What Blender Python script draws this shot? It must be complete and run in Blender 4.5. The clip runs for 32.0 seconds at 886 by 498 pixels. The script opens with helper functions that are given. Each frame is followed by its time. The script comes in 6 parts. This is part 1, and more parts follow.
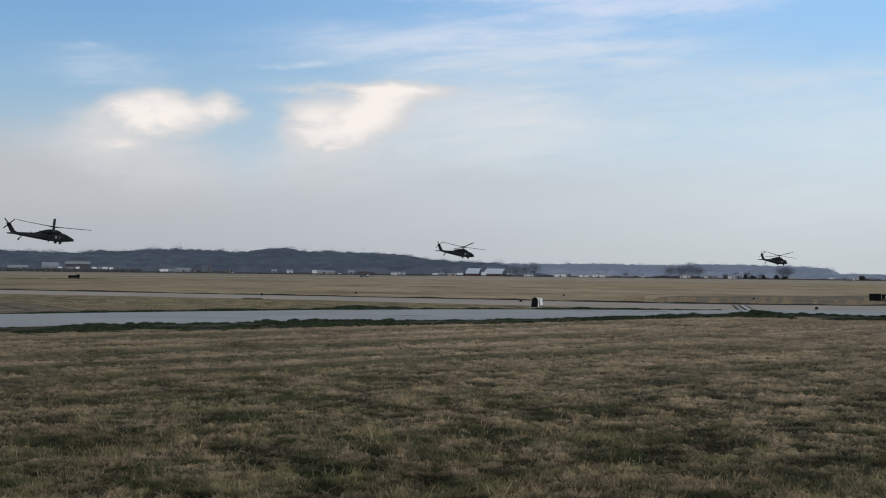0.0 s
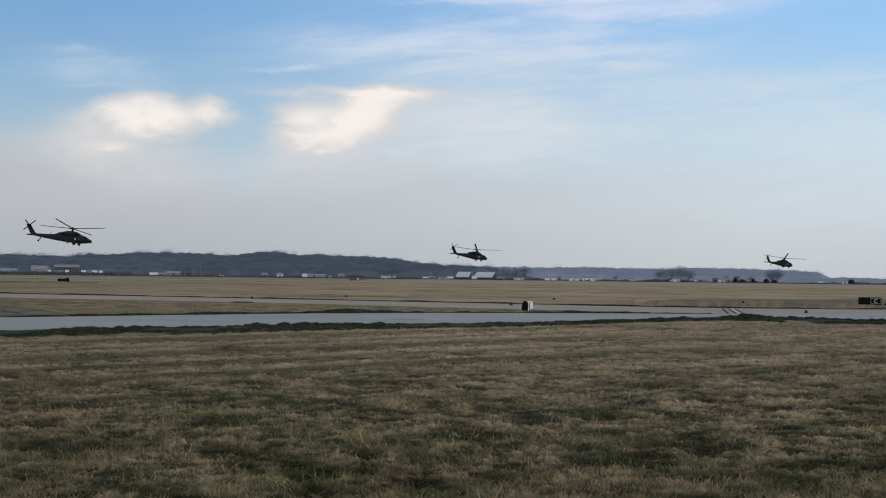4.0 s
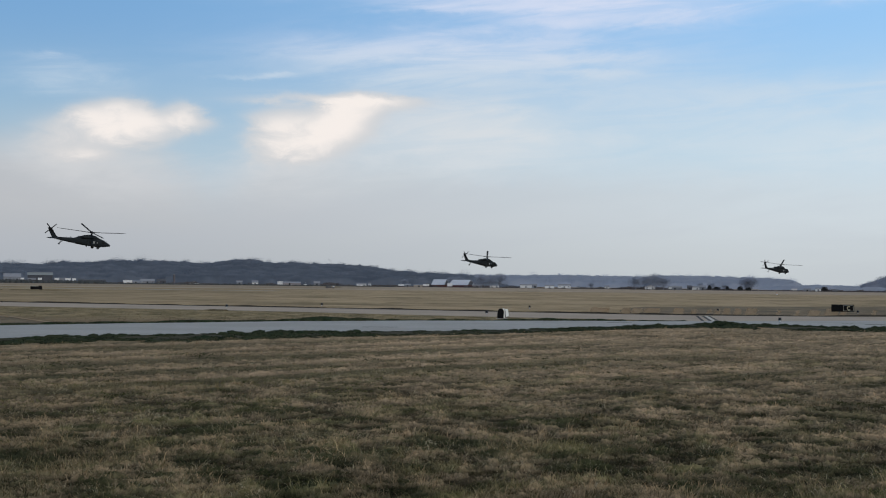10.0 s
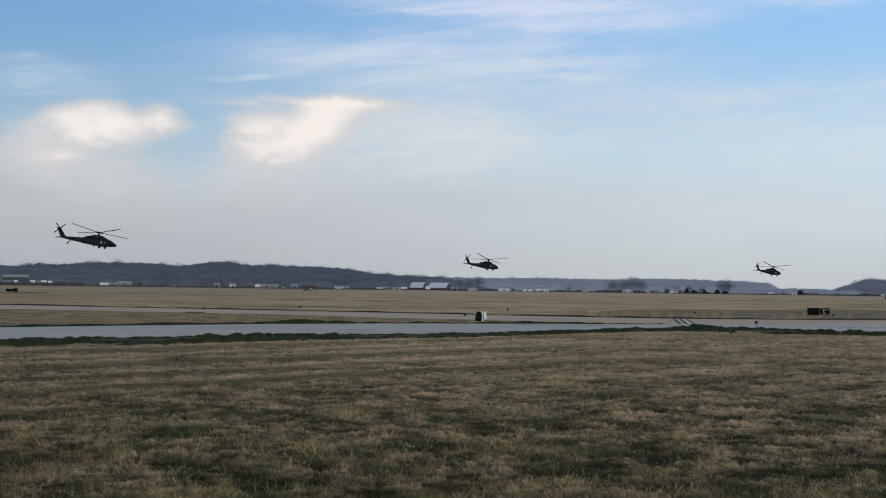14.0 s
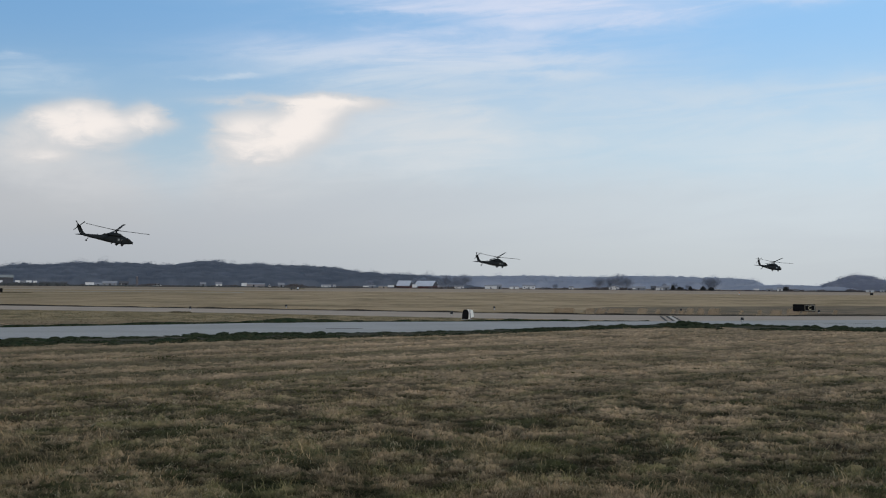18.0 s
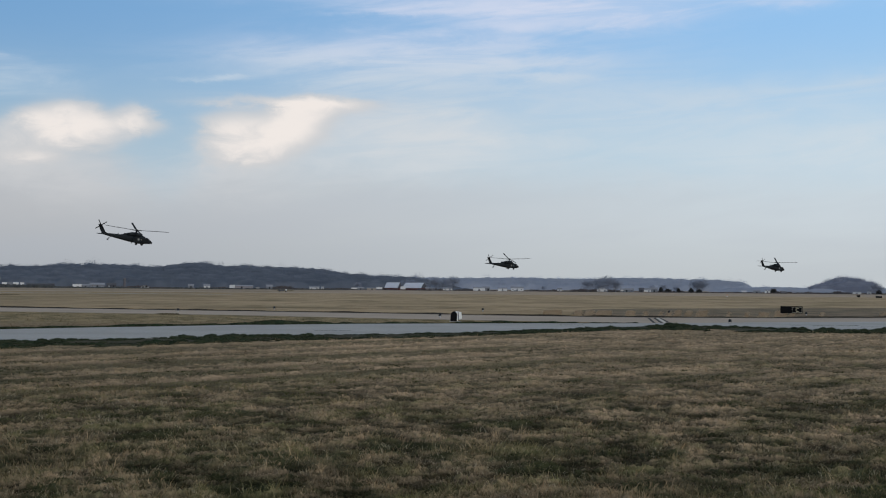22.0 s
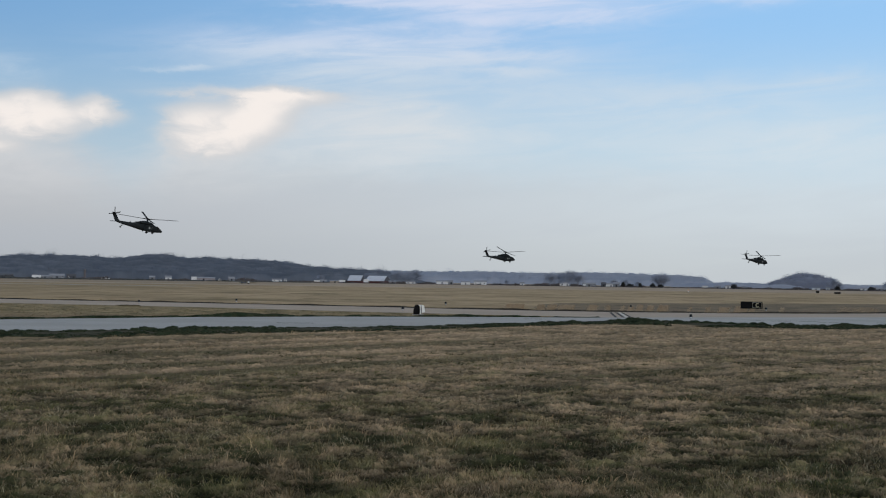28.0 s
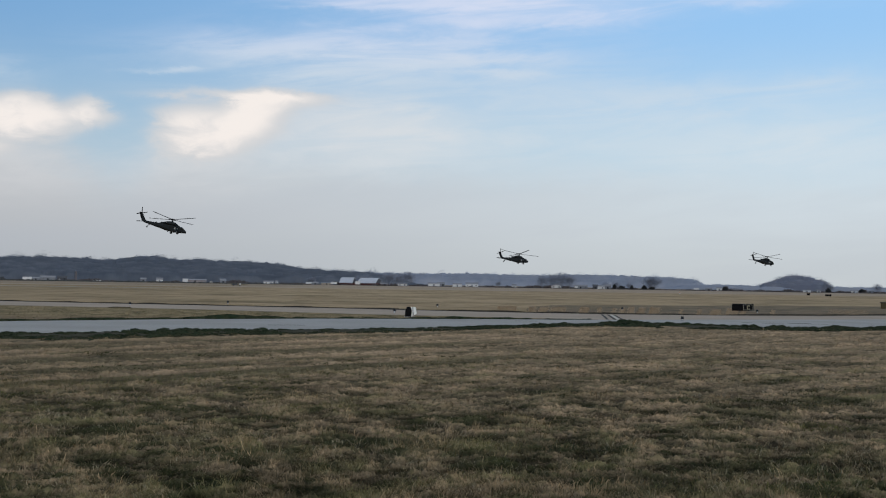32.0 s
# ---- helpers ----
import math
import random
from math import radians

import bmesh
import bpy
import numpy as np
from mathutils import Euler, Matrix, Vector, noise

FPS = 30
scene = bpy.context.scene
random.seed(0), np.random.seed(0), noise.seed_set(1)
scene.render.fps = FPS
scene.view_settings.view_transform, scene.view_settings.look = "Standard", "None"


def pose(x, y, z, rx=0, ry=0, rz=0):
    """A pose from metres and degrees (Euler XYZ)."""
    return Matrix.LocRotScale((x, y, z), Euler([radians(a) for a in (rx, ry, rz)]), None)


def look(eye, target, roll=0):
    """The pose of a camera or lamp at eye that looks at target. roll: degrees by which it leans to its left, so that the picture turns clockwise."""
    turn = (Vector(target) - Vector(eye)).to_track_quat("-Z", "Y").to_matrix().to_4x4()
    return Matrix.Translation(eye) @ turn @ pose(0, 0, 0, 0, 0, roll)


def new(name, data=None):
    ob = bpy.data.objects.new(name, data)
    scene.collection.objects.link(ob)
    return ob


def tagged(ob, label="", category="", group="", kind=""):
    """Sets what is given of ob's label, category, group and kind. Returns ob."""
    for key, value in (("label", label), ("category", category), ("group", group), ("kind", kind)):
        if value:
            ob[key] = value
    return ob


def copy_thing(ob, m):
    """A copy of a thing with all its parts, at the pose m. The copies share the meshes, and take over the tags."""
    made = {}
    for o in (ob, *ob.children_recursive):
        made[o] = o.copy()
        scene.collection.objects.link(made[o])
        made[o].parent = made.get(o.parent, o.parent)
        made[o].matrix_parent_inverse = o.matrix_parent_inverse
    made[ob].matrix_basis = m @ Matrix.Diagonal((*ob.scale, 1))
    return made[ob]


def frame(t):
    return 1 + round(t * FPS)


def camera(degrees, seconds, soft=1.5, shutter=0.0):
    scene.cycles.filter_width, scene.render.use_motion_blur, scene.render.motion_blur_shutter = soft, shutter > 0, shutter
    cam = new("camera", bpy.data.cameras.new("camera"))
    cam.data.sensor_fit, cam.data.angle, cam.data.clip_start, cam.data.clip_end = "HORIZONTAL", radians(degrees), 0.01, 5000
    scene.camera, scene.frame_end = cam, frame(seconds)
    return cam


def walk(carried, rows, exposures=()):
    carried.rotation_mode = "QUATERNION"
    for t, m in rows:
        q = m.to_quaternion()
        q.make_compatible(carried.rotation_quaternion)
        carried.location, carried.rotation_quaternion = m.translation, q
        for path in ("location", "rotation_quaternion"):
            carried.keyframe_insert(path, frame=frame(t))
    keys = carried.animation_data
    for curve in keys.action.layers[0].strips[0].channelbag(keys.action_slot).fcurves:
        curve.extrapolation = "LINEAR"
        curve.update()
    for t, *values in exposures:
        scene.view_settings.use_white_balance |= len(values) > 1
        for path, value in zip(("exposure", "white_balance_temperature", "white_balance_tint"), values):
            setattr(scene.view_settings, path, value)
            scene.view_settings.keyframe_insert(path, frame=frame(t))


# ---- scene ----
cam = camera(40.64, 32.0, soft=1.1)
EYE = (0.0, 0.0, 3.0)

# seconds, then the camera's turn in degrees; it stands on one spot and pans by hand
CAMERA_ROWS = [
    (0, 91.112, -0.651, 2.375),
    (0.5, 91.158, -0.656, 2.333),
    (1, 91.157, -0.641, 2.313),
    (1.5, 91.204, -0.622, 2.263),
    (2, 91.169, -0.634, 2.229),
    (2.5, 91.207, -0.631, 2.172),
    (3, 91.234, -0.659, 2.084),
    (3.5, 91.240, -0.685, 2.011),
    (5.5, 91.467, -0.652, 1.439),
    (6, 91.451, -0.704, 1.243),
    (6.5, 91.452, -0.709, 1.103),
    (7, 91.473, -0.743, 1.076),
    (7.5, 91.487, -0.770, 1.182),
    (8, 91.582, -0.715, 1.131),
    (8.5, 91.586, -0.697, 1.112),
    (9, 91.603, -0.690, 1.115),
    (9.5, 91.645, -0.640, 0.970),
    (10, 91.664, -0.644, 0.747),
    (10.5, 91.646, -0.647, 0.594),
    (11, 91.679, -0.614, 0.469),
    (11.5, 91.720, -0.599, 0.343),
    (12, 91.788, -0.645, 0.224),
    (12.5, 91.818, -0.688, 0.065),
    (13, 91.810, -0.740, -0.023),
    (13.5, 91.806, -0.741, -0.139),
    (14, 91.816, -0.738, -0.297),
    (14.5, 91.854, -0.710, -0.416),
    (16.5, 91.732, -0.571, -0.747),
    (17, 91.722, -0.536, -0.831),
    (17.5, 91.728, -0.509, -0.876),
    (18, 91.732, -0.457, -0.937),
    (18.5, 91.732, -0.471, -1.006),
    (19, 91.742, -0.436, -1.078),
    (19.5, 91.779, -0.453, -1.159),
    (20, 91.820, -0.464, -1.211),
    (20.5, 91.870, -0.468, -1.277),
    (21, 91.867, -0.473, -1.368),
    (21.5, 91.845, -0.467, -1.429),
    (22, 91.827, -0.477, -1.492),
    (22.5, 91.835, -0.512, -1.563),
    (23, 91.774, -0.485, -1.640),
    (23.5, 91.783, -0.493, -1.744),
    (24, 91.736, -0.491, -1.948),
    (24.5, 91.726, -0.477, -2.175),
    (25, 91.753, -0.444, -2.413),
    (25.5, 91.653, -0.484, -2.640),
    (27.5, 91.618, -0.807, -3.235),
    (28, 91.531, -0.860, -3.258),
    (28.5, 91.615, -0.872, -3.275),
    (29, 91.639, -0.904, -3.296),
    (29.5, 91.686, -0.908, -3.300),
    (30, 91.732, -0.880, -3.397),
    (30.5, 91.706, -0.829, -3.494),
    (31, 91.697, -0.871, -3.516),
    (31.5, 91.661, -0.852, -3.623),
    (32, 91.637, -0.884, -3.655),
]
walk(cam, [(t, pose(*EYE, rx, ry, rz)) for t, rx, ry, rz in CAMERA_ROWS], exposures=((0, 0.0), (5, -0.03), (7, -0.06), (10, -0.02), (14, -0.04), (18, -0.03), (20, -0.04), (22, -0.1), (24, -0.1), (25, -0.08), (28, -0.03), (32, -0.03)))

# ---------------------------------------------------------------- sky and sun
SUN_AZ, SUN_EL = 138.0, 21.0        # degrees right of north (+y), degrees up
world = bpy.data.worlds.new("sky")
scene.world = world
world.use_nodes = True


class Nodes:
    """A short way to write node trees."""

    def __init__(self, tree):
        self.tree = tree
        tree.nodes.clear()

    def add(self, kind, inputs=None, **settings):
        n = self.tree.nodes.new(kind)
        if "operation" in settings:
            n.operation = settings["operation"]
        if "interpolation_type" in settings:
            n.interpolation_type = settings["interpolation_type"]
        if "data_type" in settings:
            n.data_type, n.blend_type = settings["data_type"], settings["blend_type"]
        if "attribute_name" in settings:
            n.attribute_name = settings["attribute_name"]
        for key, value in (inputs or {}).items():
            if isinstance(value, bpy.types.NodeSocket):
                self.tree.links.new(value, n.inputs[key])
            else:
                n.inputs[key].default_value = value
        return n

    def math(self, op, a, b=0.0, c=0.0):
        return self.add("ShaderNodeMath", {0: a, 1: b, 2: c}, operation=op).outputs[0]

    def span(self, value, lo, hi, a=0.0, b=1.0):
        n = self.add("ShaderNodeMapRange", {0: value, 1: lo, 2: hi, 3: a, 4: b}, interpolation_type="SMOOTHSTEP")
        return n.outputs[0]

    def mix(self, fac, a, b, blend="MIX"):
        n = self.add("ShaderNodeMix", {0: fac, 6: a, 7: b}, data_type="RGBA", blend_type=blend)
        return n.outputs[2]

    def noise(self, vector, scale, detail=4.0, rough=0.55, distort=0.0):
        n = self.add("ShaderNodeTexNoise", {"Vector": vector, "Scale": scale, "Detail": detail, "Roughness": rough, "Distortion": distort})
        return n.outputs[0]

    def combine(self, x, y, z=0.0):
        return self.add("ShaderNodeCombineXYZ", {0: x, 1: y, 2: z}).outputs[0]


# soft puffs of cloud: bearing, height, half width and half height in degrees, density
LEFT_CLOUD = [(-17.6, 7.60, 0.75, 0.36, 0.70), (-15.9, 7.40, 1.21, 0.69, 1.10), (-17.2, 6.85, 1.61, 0.60, 0.72), (-14.4, 7.22, 1.30, 0.52, 1.00), (-13.0, 7.80, 0.70, 0.48, 0.85), (-12.4, 7.38, 0.67, 0.42, 0.50), (-15.1, 6.40, 1.07, 0.32, 0.50), (-17.3, 5.77, 0.86, 0.27, 0.90), (-19.0, 6.48, 1.34, 0.79, 0.30), (-18.2, 5.75, 1.61, 0.66, 0.30), (-16.3, 8.00, 0.67, 0.24, 0.40)]
MAIN_CLOUD = [(-5.1, 8.34, 1.07, 0.53, 1.10), (-5.7, 7.53, 1.21, 0.69, 1.10), (-6.7, 6.70, 1.21, 0.64, 1.00), (-8.0, 6.13, 1.35, 0.60, 1.20), (-7.6, 7.34, 1.61, 0.66, 0.60), (-8.6, 7.65, 1.15, 0.52, 0.62), (-6.2, 8.66, 3.22, 0.21, 0.60), (-3.5, 8.51, 1.61, 0.40, 0.50), (-9.1, 6.63, 1.07, 0.48, 0.50), (-4.5, 8.78, 1.34, 0.24, 0.45), (-9.6, 5.69, 1.07, 0.40, 0.35)]
SKIRT = [(-7.0, 6.2, 2.4, 0.9, 0.35), (-16.5, 5.0, 4.0, 1.1, 0.34), (-8.5, 5.0, 3.2, 1.1, 0.32), (12.0, 7.2, 12.0, 1.8, 0.40), (2.0, 8.6, 9.0, 1.3, 0.22), (-2.0, 6.2, 5.0, 1.4, 0.35), (-17.5, 5.6, 3.5, 1.0, 0.35), (26.0, 7.0, 6.0, 2.0, 0.35), (-1.1, 7.40, 3.6, 1.05, 1.20), (-9.4, 5.9, 1.7, 0.8, 0.40), (1.7, 7.52, 3.12, 0.81, 0.6), (-1.6, 6.40, 3.67, 0.91, 0.5), (4.1, 6.08, 3.28, 0.40, 0.22), (7.1, 6.95, 2.71, 0.25, 0.20), (19.9, 6.50, 3.23, 0.77, 0.40), (17.4, 5.96, 3.32, 0.52, 0.22), (14.3, 5.13, 4.43, 0.53, 0.20)]
VEIL = [(0.5, 10.4, 8.0, 1.2, 0.42), (0.0, 11.6, 5.0, 0.7, 0.22), (0.7, 10.89, 6.05, 0.46, 0.50), (3.5, 10.55, 4.38, 0.23, 0.45), (6.3, 9.93, 1.82, 0.16, 0.60), (-0.6, 10.29, 4.78, 0.98, 0.32), (-1.1, 11.83, 2.02, 0.32, 0.35), (4.9, 11.62, 2.19, 0.25, 0.28), (-2.8, 9.72, 3.12, 0.20, 0.35), (-6.1, 10.79, 2.36, 0.53, 0.32), (8.0, 8.24, 2.34, 0.22, 0.20)]
TOP_CLOUD = [(7.1, 13.04, 4.86, 0.73, 0.80), (10.0, 12.60, 2.32, 0.35, 0.70), (3.5, 13.28, 5.84, 0.28, 0.50), (16.9, 13.08, 1.86, 0.22, 0.60), (4.9, 12.43, 2.01, 0.25, 0.50), (-0.2, 13.04, 2.02, 0.16, 0.55), (10.7, 14.51, 15.05, 0.86, 0.60)]
WISPS = [(16.0, 9.13, 4.37, 0.45, 0.20), (21.0, 9.36, 1.45, 0.34, 0.42), (16.9, 8.01, 0.85, 0.16, 0.35), (12.2, 8.85, 4.52, 0.64, 0.25), (-9.0, 9.70, 0.66, 0.11, 0.55), (-10.1, 9.62, 1.06, 0.07, 0.30), (-18.3, 9.24, 1.98, 0.61, 0.55), (-19.0, 10.04, 0.98, 0.17, 0.30)]


def build_sky():
    s = Nodes(world.node_tree)
    way = s.add("ShaderNodeTexCoord").outputs["Generated"]
    sep = s.add("ShaderNodeSeparateXYZ", {0: way}).outputs
    deg = 180 / math.pi
    az = s.math("MULTIPLY", s.math("ARCTAN2", sep[0], sep[1]), deg)
    el = s.math("MULTIPLY", s.math("ARCSINE", sep[2]), deg)
    air = s.add("ShaderNodeTexSky")
    air.sky_type, air.sun_disc, air.sun_elevation, air.sun_rotation = "NISHITA", False, radians(SUN_EL), radians(SUN_AZ)
    air.air_density, air.dust_density, air.ozone_density, air.altitude = 1.0, 0.6, 2.5, 150
    nishita = air.outputs[0]
    side = s.span(az, -25.0, 25.0)
    high = s.span(el, 5.5, 13.0)
    low_blue = s.mix(side, (3.4, 5.05, 6.45, 1), (5.2, 7.25, 8.85, 1))
    top_blue = s.mix(side, (1.85, 3.85, 6.65, 1), (3.4, 6.2, 9.75, 1))
    base = s.mix(0.88, nishita, s.mix(high, low_blue, top_blue))
    # broken cloud overhead, out of the view, added to make the ground light neutral
    over = s.noise(s.combine(s.math("MULTIPLY", sep[0], 1.0), s.math("MULTIPLY", sep[1], 1.0), 5.0), 2.4, 6.0, 0.6)
    base = s.mix(s.math("MULTIPLY", s.span(el, 15.0, 32.0), s.span(over, 0.30, 0.62, 0.35, 0.95)), base, (5.6, 5.6, 5.5, 1))
    # drifting detail, stretched sideways
    flat = s.combine(s.math("MULTIPLY", az, 0.16), s.math("MULTIPLY", el, 0.34), 3.7)
    streak = s.combine(s.math("MULTIPLY", az, 0.10), s.math("ADD", s.math("MULTIPLY", el, 0.62), s.math("MULTIPLY", az, -0.05)), 9.1)
    n_big = s.noise(flat, 1.0, 7.0, 0.58, 0.5)
    n_fine = s.noise(flat, 3.4, 6.0, 0.6, 0.5)
    n_str = s.noise(streak, 1.5, 7.0, 0.6, 0.6)
    n_soft = s.noise(streak, 0.6, 4.0, 0.5, 0.4)
    waz = s.math("ADD", az, s.math("ADD", s.math("MULTIPLY", s.math("SUBTRACT", n_big, 0.5), 1.8), s.math("MULTIPLY", s.math("SUBTRACT", n_fine, 0.5), 1.8)))
    wel = s.math("ADD", el, s.math("ADD", s.math("MULTIPLY", s.math("SUBTRACT", n_big, 0.5), 0.6), s.math("MULTIPLY", s.math("SUBTRACT", n_fine, 0.5), 0.9)))

    def puffs(rows, at):
        """The summed density of soft puffs of cloud."""
        total = 0.0
        for a, e, wide, tall, dense in rows:
            v = s.add("ShaderNodeVectorMath", {0: at, 1: (1 / wide, 1 / tall, 0), 2: (-a / wide, -e / tall, 0)}, operation="MULTIPLY_ADD").outputs[0]
            d2 = s.add("ShaderNodeVectorMath", {0: v, 1: v}, operation="DOT_PRODUCT").outputs["Value"]
            total = s.math("MULTIPLY_ADD", s.math("POWER", 0.46, d2), dense, total)
        return total

    here = s.combine(waz, wel)
    # the hazy grey deck under the cloud tops
    gap = s.math("MULTIPLY", s.span(waz, -15.0, -11.8), s.span(waz, -8.6, -11.6))
    top = s.math("ADD", s.math("SUBTRACT", 6.3, s.math("MULTIPLY", gap, 1.2)), s.math("MULTIPLY", side, -1.0))
    over_top = s.math("SUBTRACT", wel, top)
    deck = s.math("ADD", s.math("MULTIPLY", s.span(over_top, 1.0, -1.4), 0.55), s.math("MULTIPLY", s.span(over_top, 3.0, -3.0), 0.45))
    grey = s.mix(side, (5.05, 5.12, 5.32, 1), (6.5, 7.15, 7.6, 1))
    grey = s.mix(s.span(el, 0.0, 4.0), s.mix(side, (4.2, 4.42, 4.76, 1), (5.85, 6.2, 6.35, 1)), grey)
    grey = s.mix(s.span(n_soft, 0.4, 0.7, 0.0, 0.25), grey, (4.7, 5.0, 5.6, 1))

    # thin fibrous veils above
    thin = s.math("MULTIPLY", puffs(VEIL + TOP_CLOUD + WISPS, here), s.span(n_str, 0.35, 0.63, 0.40, 1.3))
    col = s.mix(s.math("SUBTRACT", 1.0, s.math("POWER", 0.26, thin)), base, s.mix(s.span(el, 9.0, 13.0), (6.0, 7.0, 8.0, 1), (7.0, 7.5, 9.0, 1)))
    col = s.mix(s.math("MULTIPLY", deck, 0.94), col, grey)
    # two heaped clouds with their softer skirts, lit from the south
    soft = s.math("MULTIPLY", puffs(SKIRT, here), s.math("MULTIPLY", s.span(n_big, 0.30, 0.66, 0.75, 1.2), s.span(n_str, 0.36, 0.64, 0.72, 1.3)))
    col = s.mix(s.math("SUBTRACT", 1.0, s.math("POWER", 0.40, soft)), col, s.mix(side, (7.25, 7.2, 7.25, 1), (7.2, 7.7, 8.1, 1)))
    heap = s.math("MULTIPLY", puffs(LEFT_CLOUD + MAIN_CLOUD, here), s.span(n_fine, 0.28, 0.68, 1.25, 1.8))
    heap = s.math("MULTIPLY", heap, s.span(wel, 5.0, 8.2, 0.78, 1.05))
    tone = s.mix(s.span(heap, 0.6, 2.6), (6.75, 6.7, 6.75, 1), (9.4, 8.75, 8.32, 1))
    col = s.mix(s.math("SUBTRACT", 1.0, s.math("POWER", 0.22, s.math("MULTIPLY", heap, s.span(heap, 0.05, 0.85, 0.35, 1.0)))), col, tone)
    bg = s.add("ShaderNodeBackground", {0: col, 1: 0.1})
    s.add("ShaderNodeOutputWorld", {0: bg.outputs[0]})


build_sky()
sun_data = bpy.data.lights.new("sun", "SUN")
sun_data.energy, sun_data.angle, sun_data.color = 0.95, radians(11), (1.0, 0.86, 0.70)
sun = new("sun", sun_data)
sun.matrix_world = look((0, 0, 60), (-math.sin(radians(SUN_AZ)) * math.cos(radians(SUN_EL)) , -math.cos(radians(SUN_AZ)) * math.cos(radians(SUN_EL)), 60 - math.sin(radians(SUN_EL))))


# ---------------------------------------------------------------- materials
def material(name, tones, rough=0.8, metal=0.0, scale=1.0, fine=12.0, bump=0.2, space="Object", spread=0.0, thin=0.0, spec=0.3):
    """A surface of two or three tones mixed by coarse and fine noise at real size; spread varies it piece by piece."""
    m = bpy.data.materials.new(name)
    m.use_nodes = True
    s = Nodes(m.node_tree)
    if space == "World":
        where = s.add("ShaderNodeNewGeometry").outputs["Position"]
    else:
        where = s.add("ShaderNodeTexCoord").outputs["Object"]
    a = s.noise(where, scale, 5.0, 0.6)
    b = s.noise(where, scale * fine, 4.0, 0.65)
    col = s.mix(s.span(a, 0.36, 0.66), (*tones[0], 1), (*tones[1], 1))
    col = s.mix(s.math("MULTIPLY", s.span(b, 0.45, 0.75), 0.6), col, (*tones[-1], 1))
    if spread:
        rnd = s.add("ShaderNodeNewGeometry").outputs["Random Per Island"]
        col = s.mix(s.math("MULTIPLY", rnd, spread), col, (*tones[-1], 1))
    r = s.math("ADD", rough - 0.06, s.math("MULTIPLY", b, 0.12))
    shader = s.add("ShaderNodeBsdfPrincipled", {"Base Color": col, "Roughness": r, "Metallic": metal, "Specular IOR Level": spec})
    if bump:
        bm_node = s.add("ShaderNodeBump", {"Height": b, "Strength": bump, "Distance": 0.02})
        s.tree.links.new(bm_node.outputs[0], shader.inputs["Normal"])
    out = shader.outputs[0]
    if thin:
        back = s.add("ShaderNodeBsdfTranslucent", {0: col})
        out = s.add("ShaderNodeMixShader", {0: thin, 1: out, 2: back.outputs[0]}).outputs[0]
    s.add("ShaderNodeOutputMaterial", {0: out})
    return m


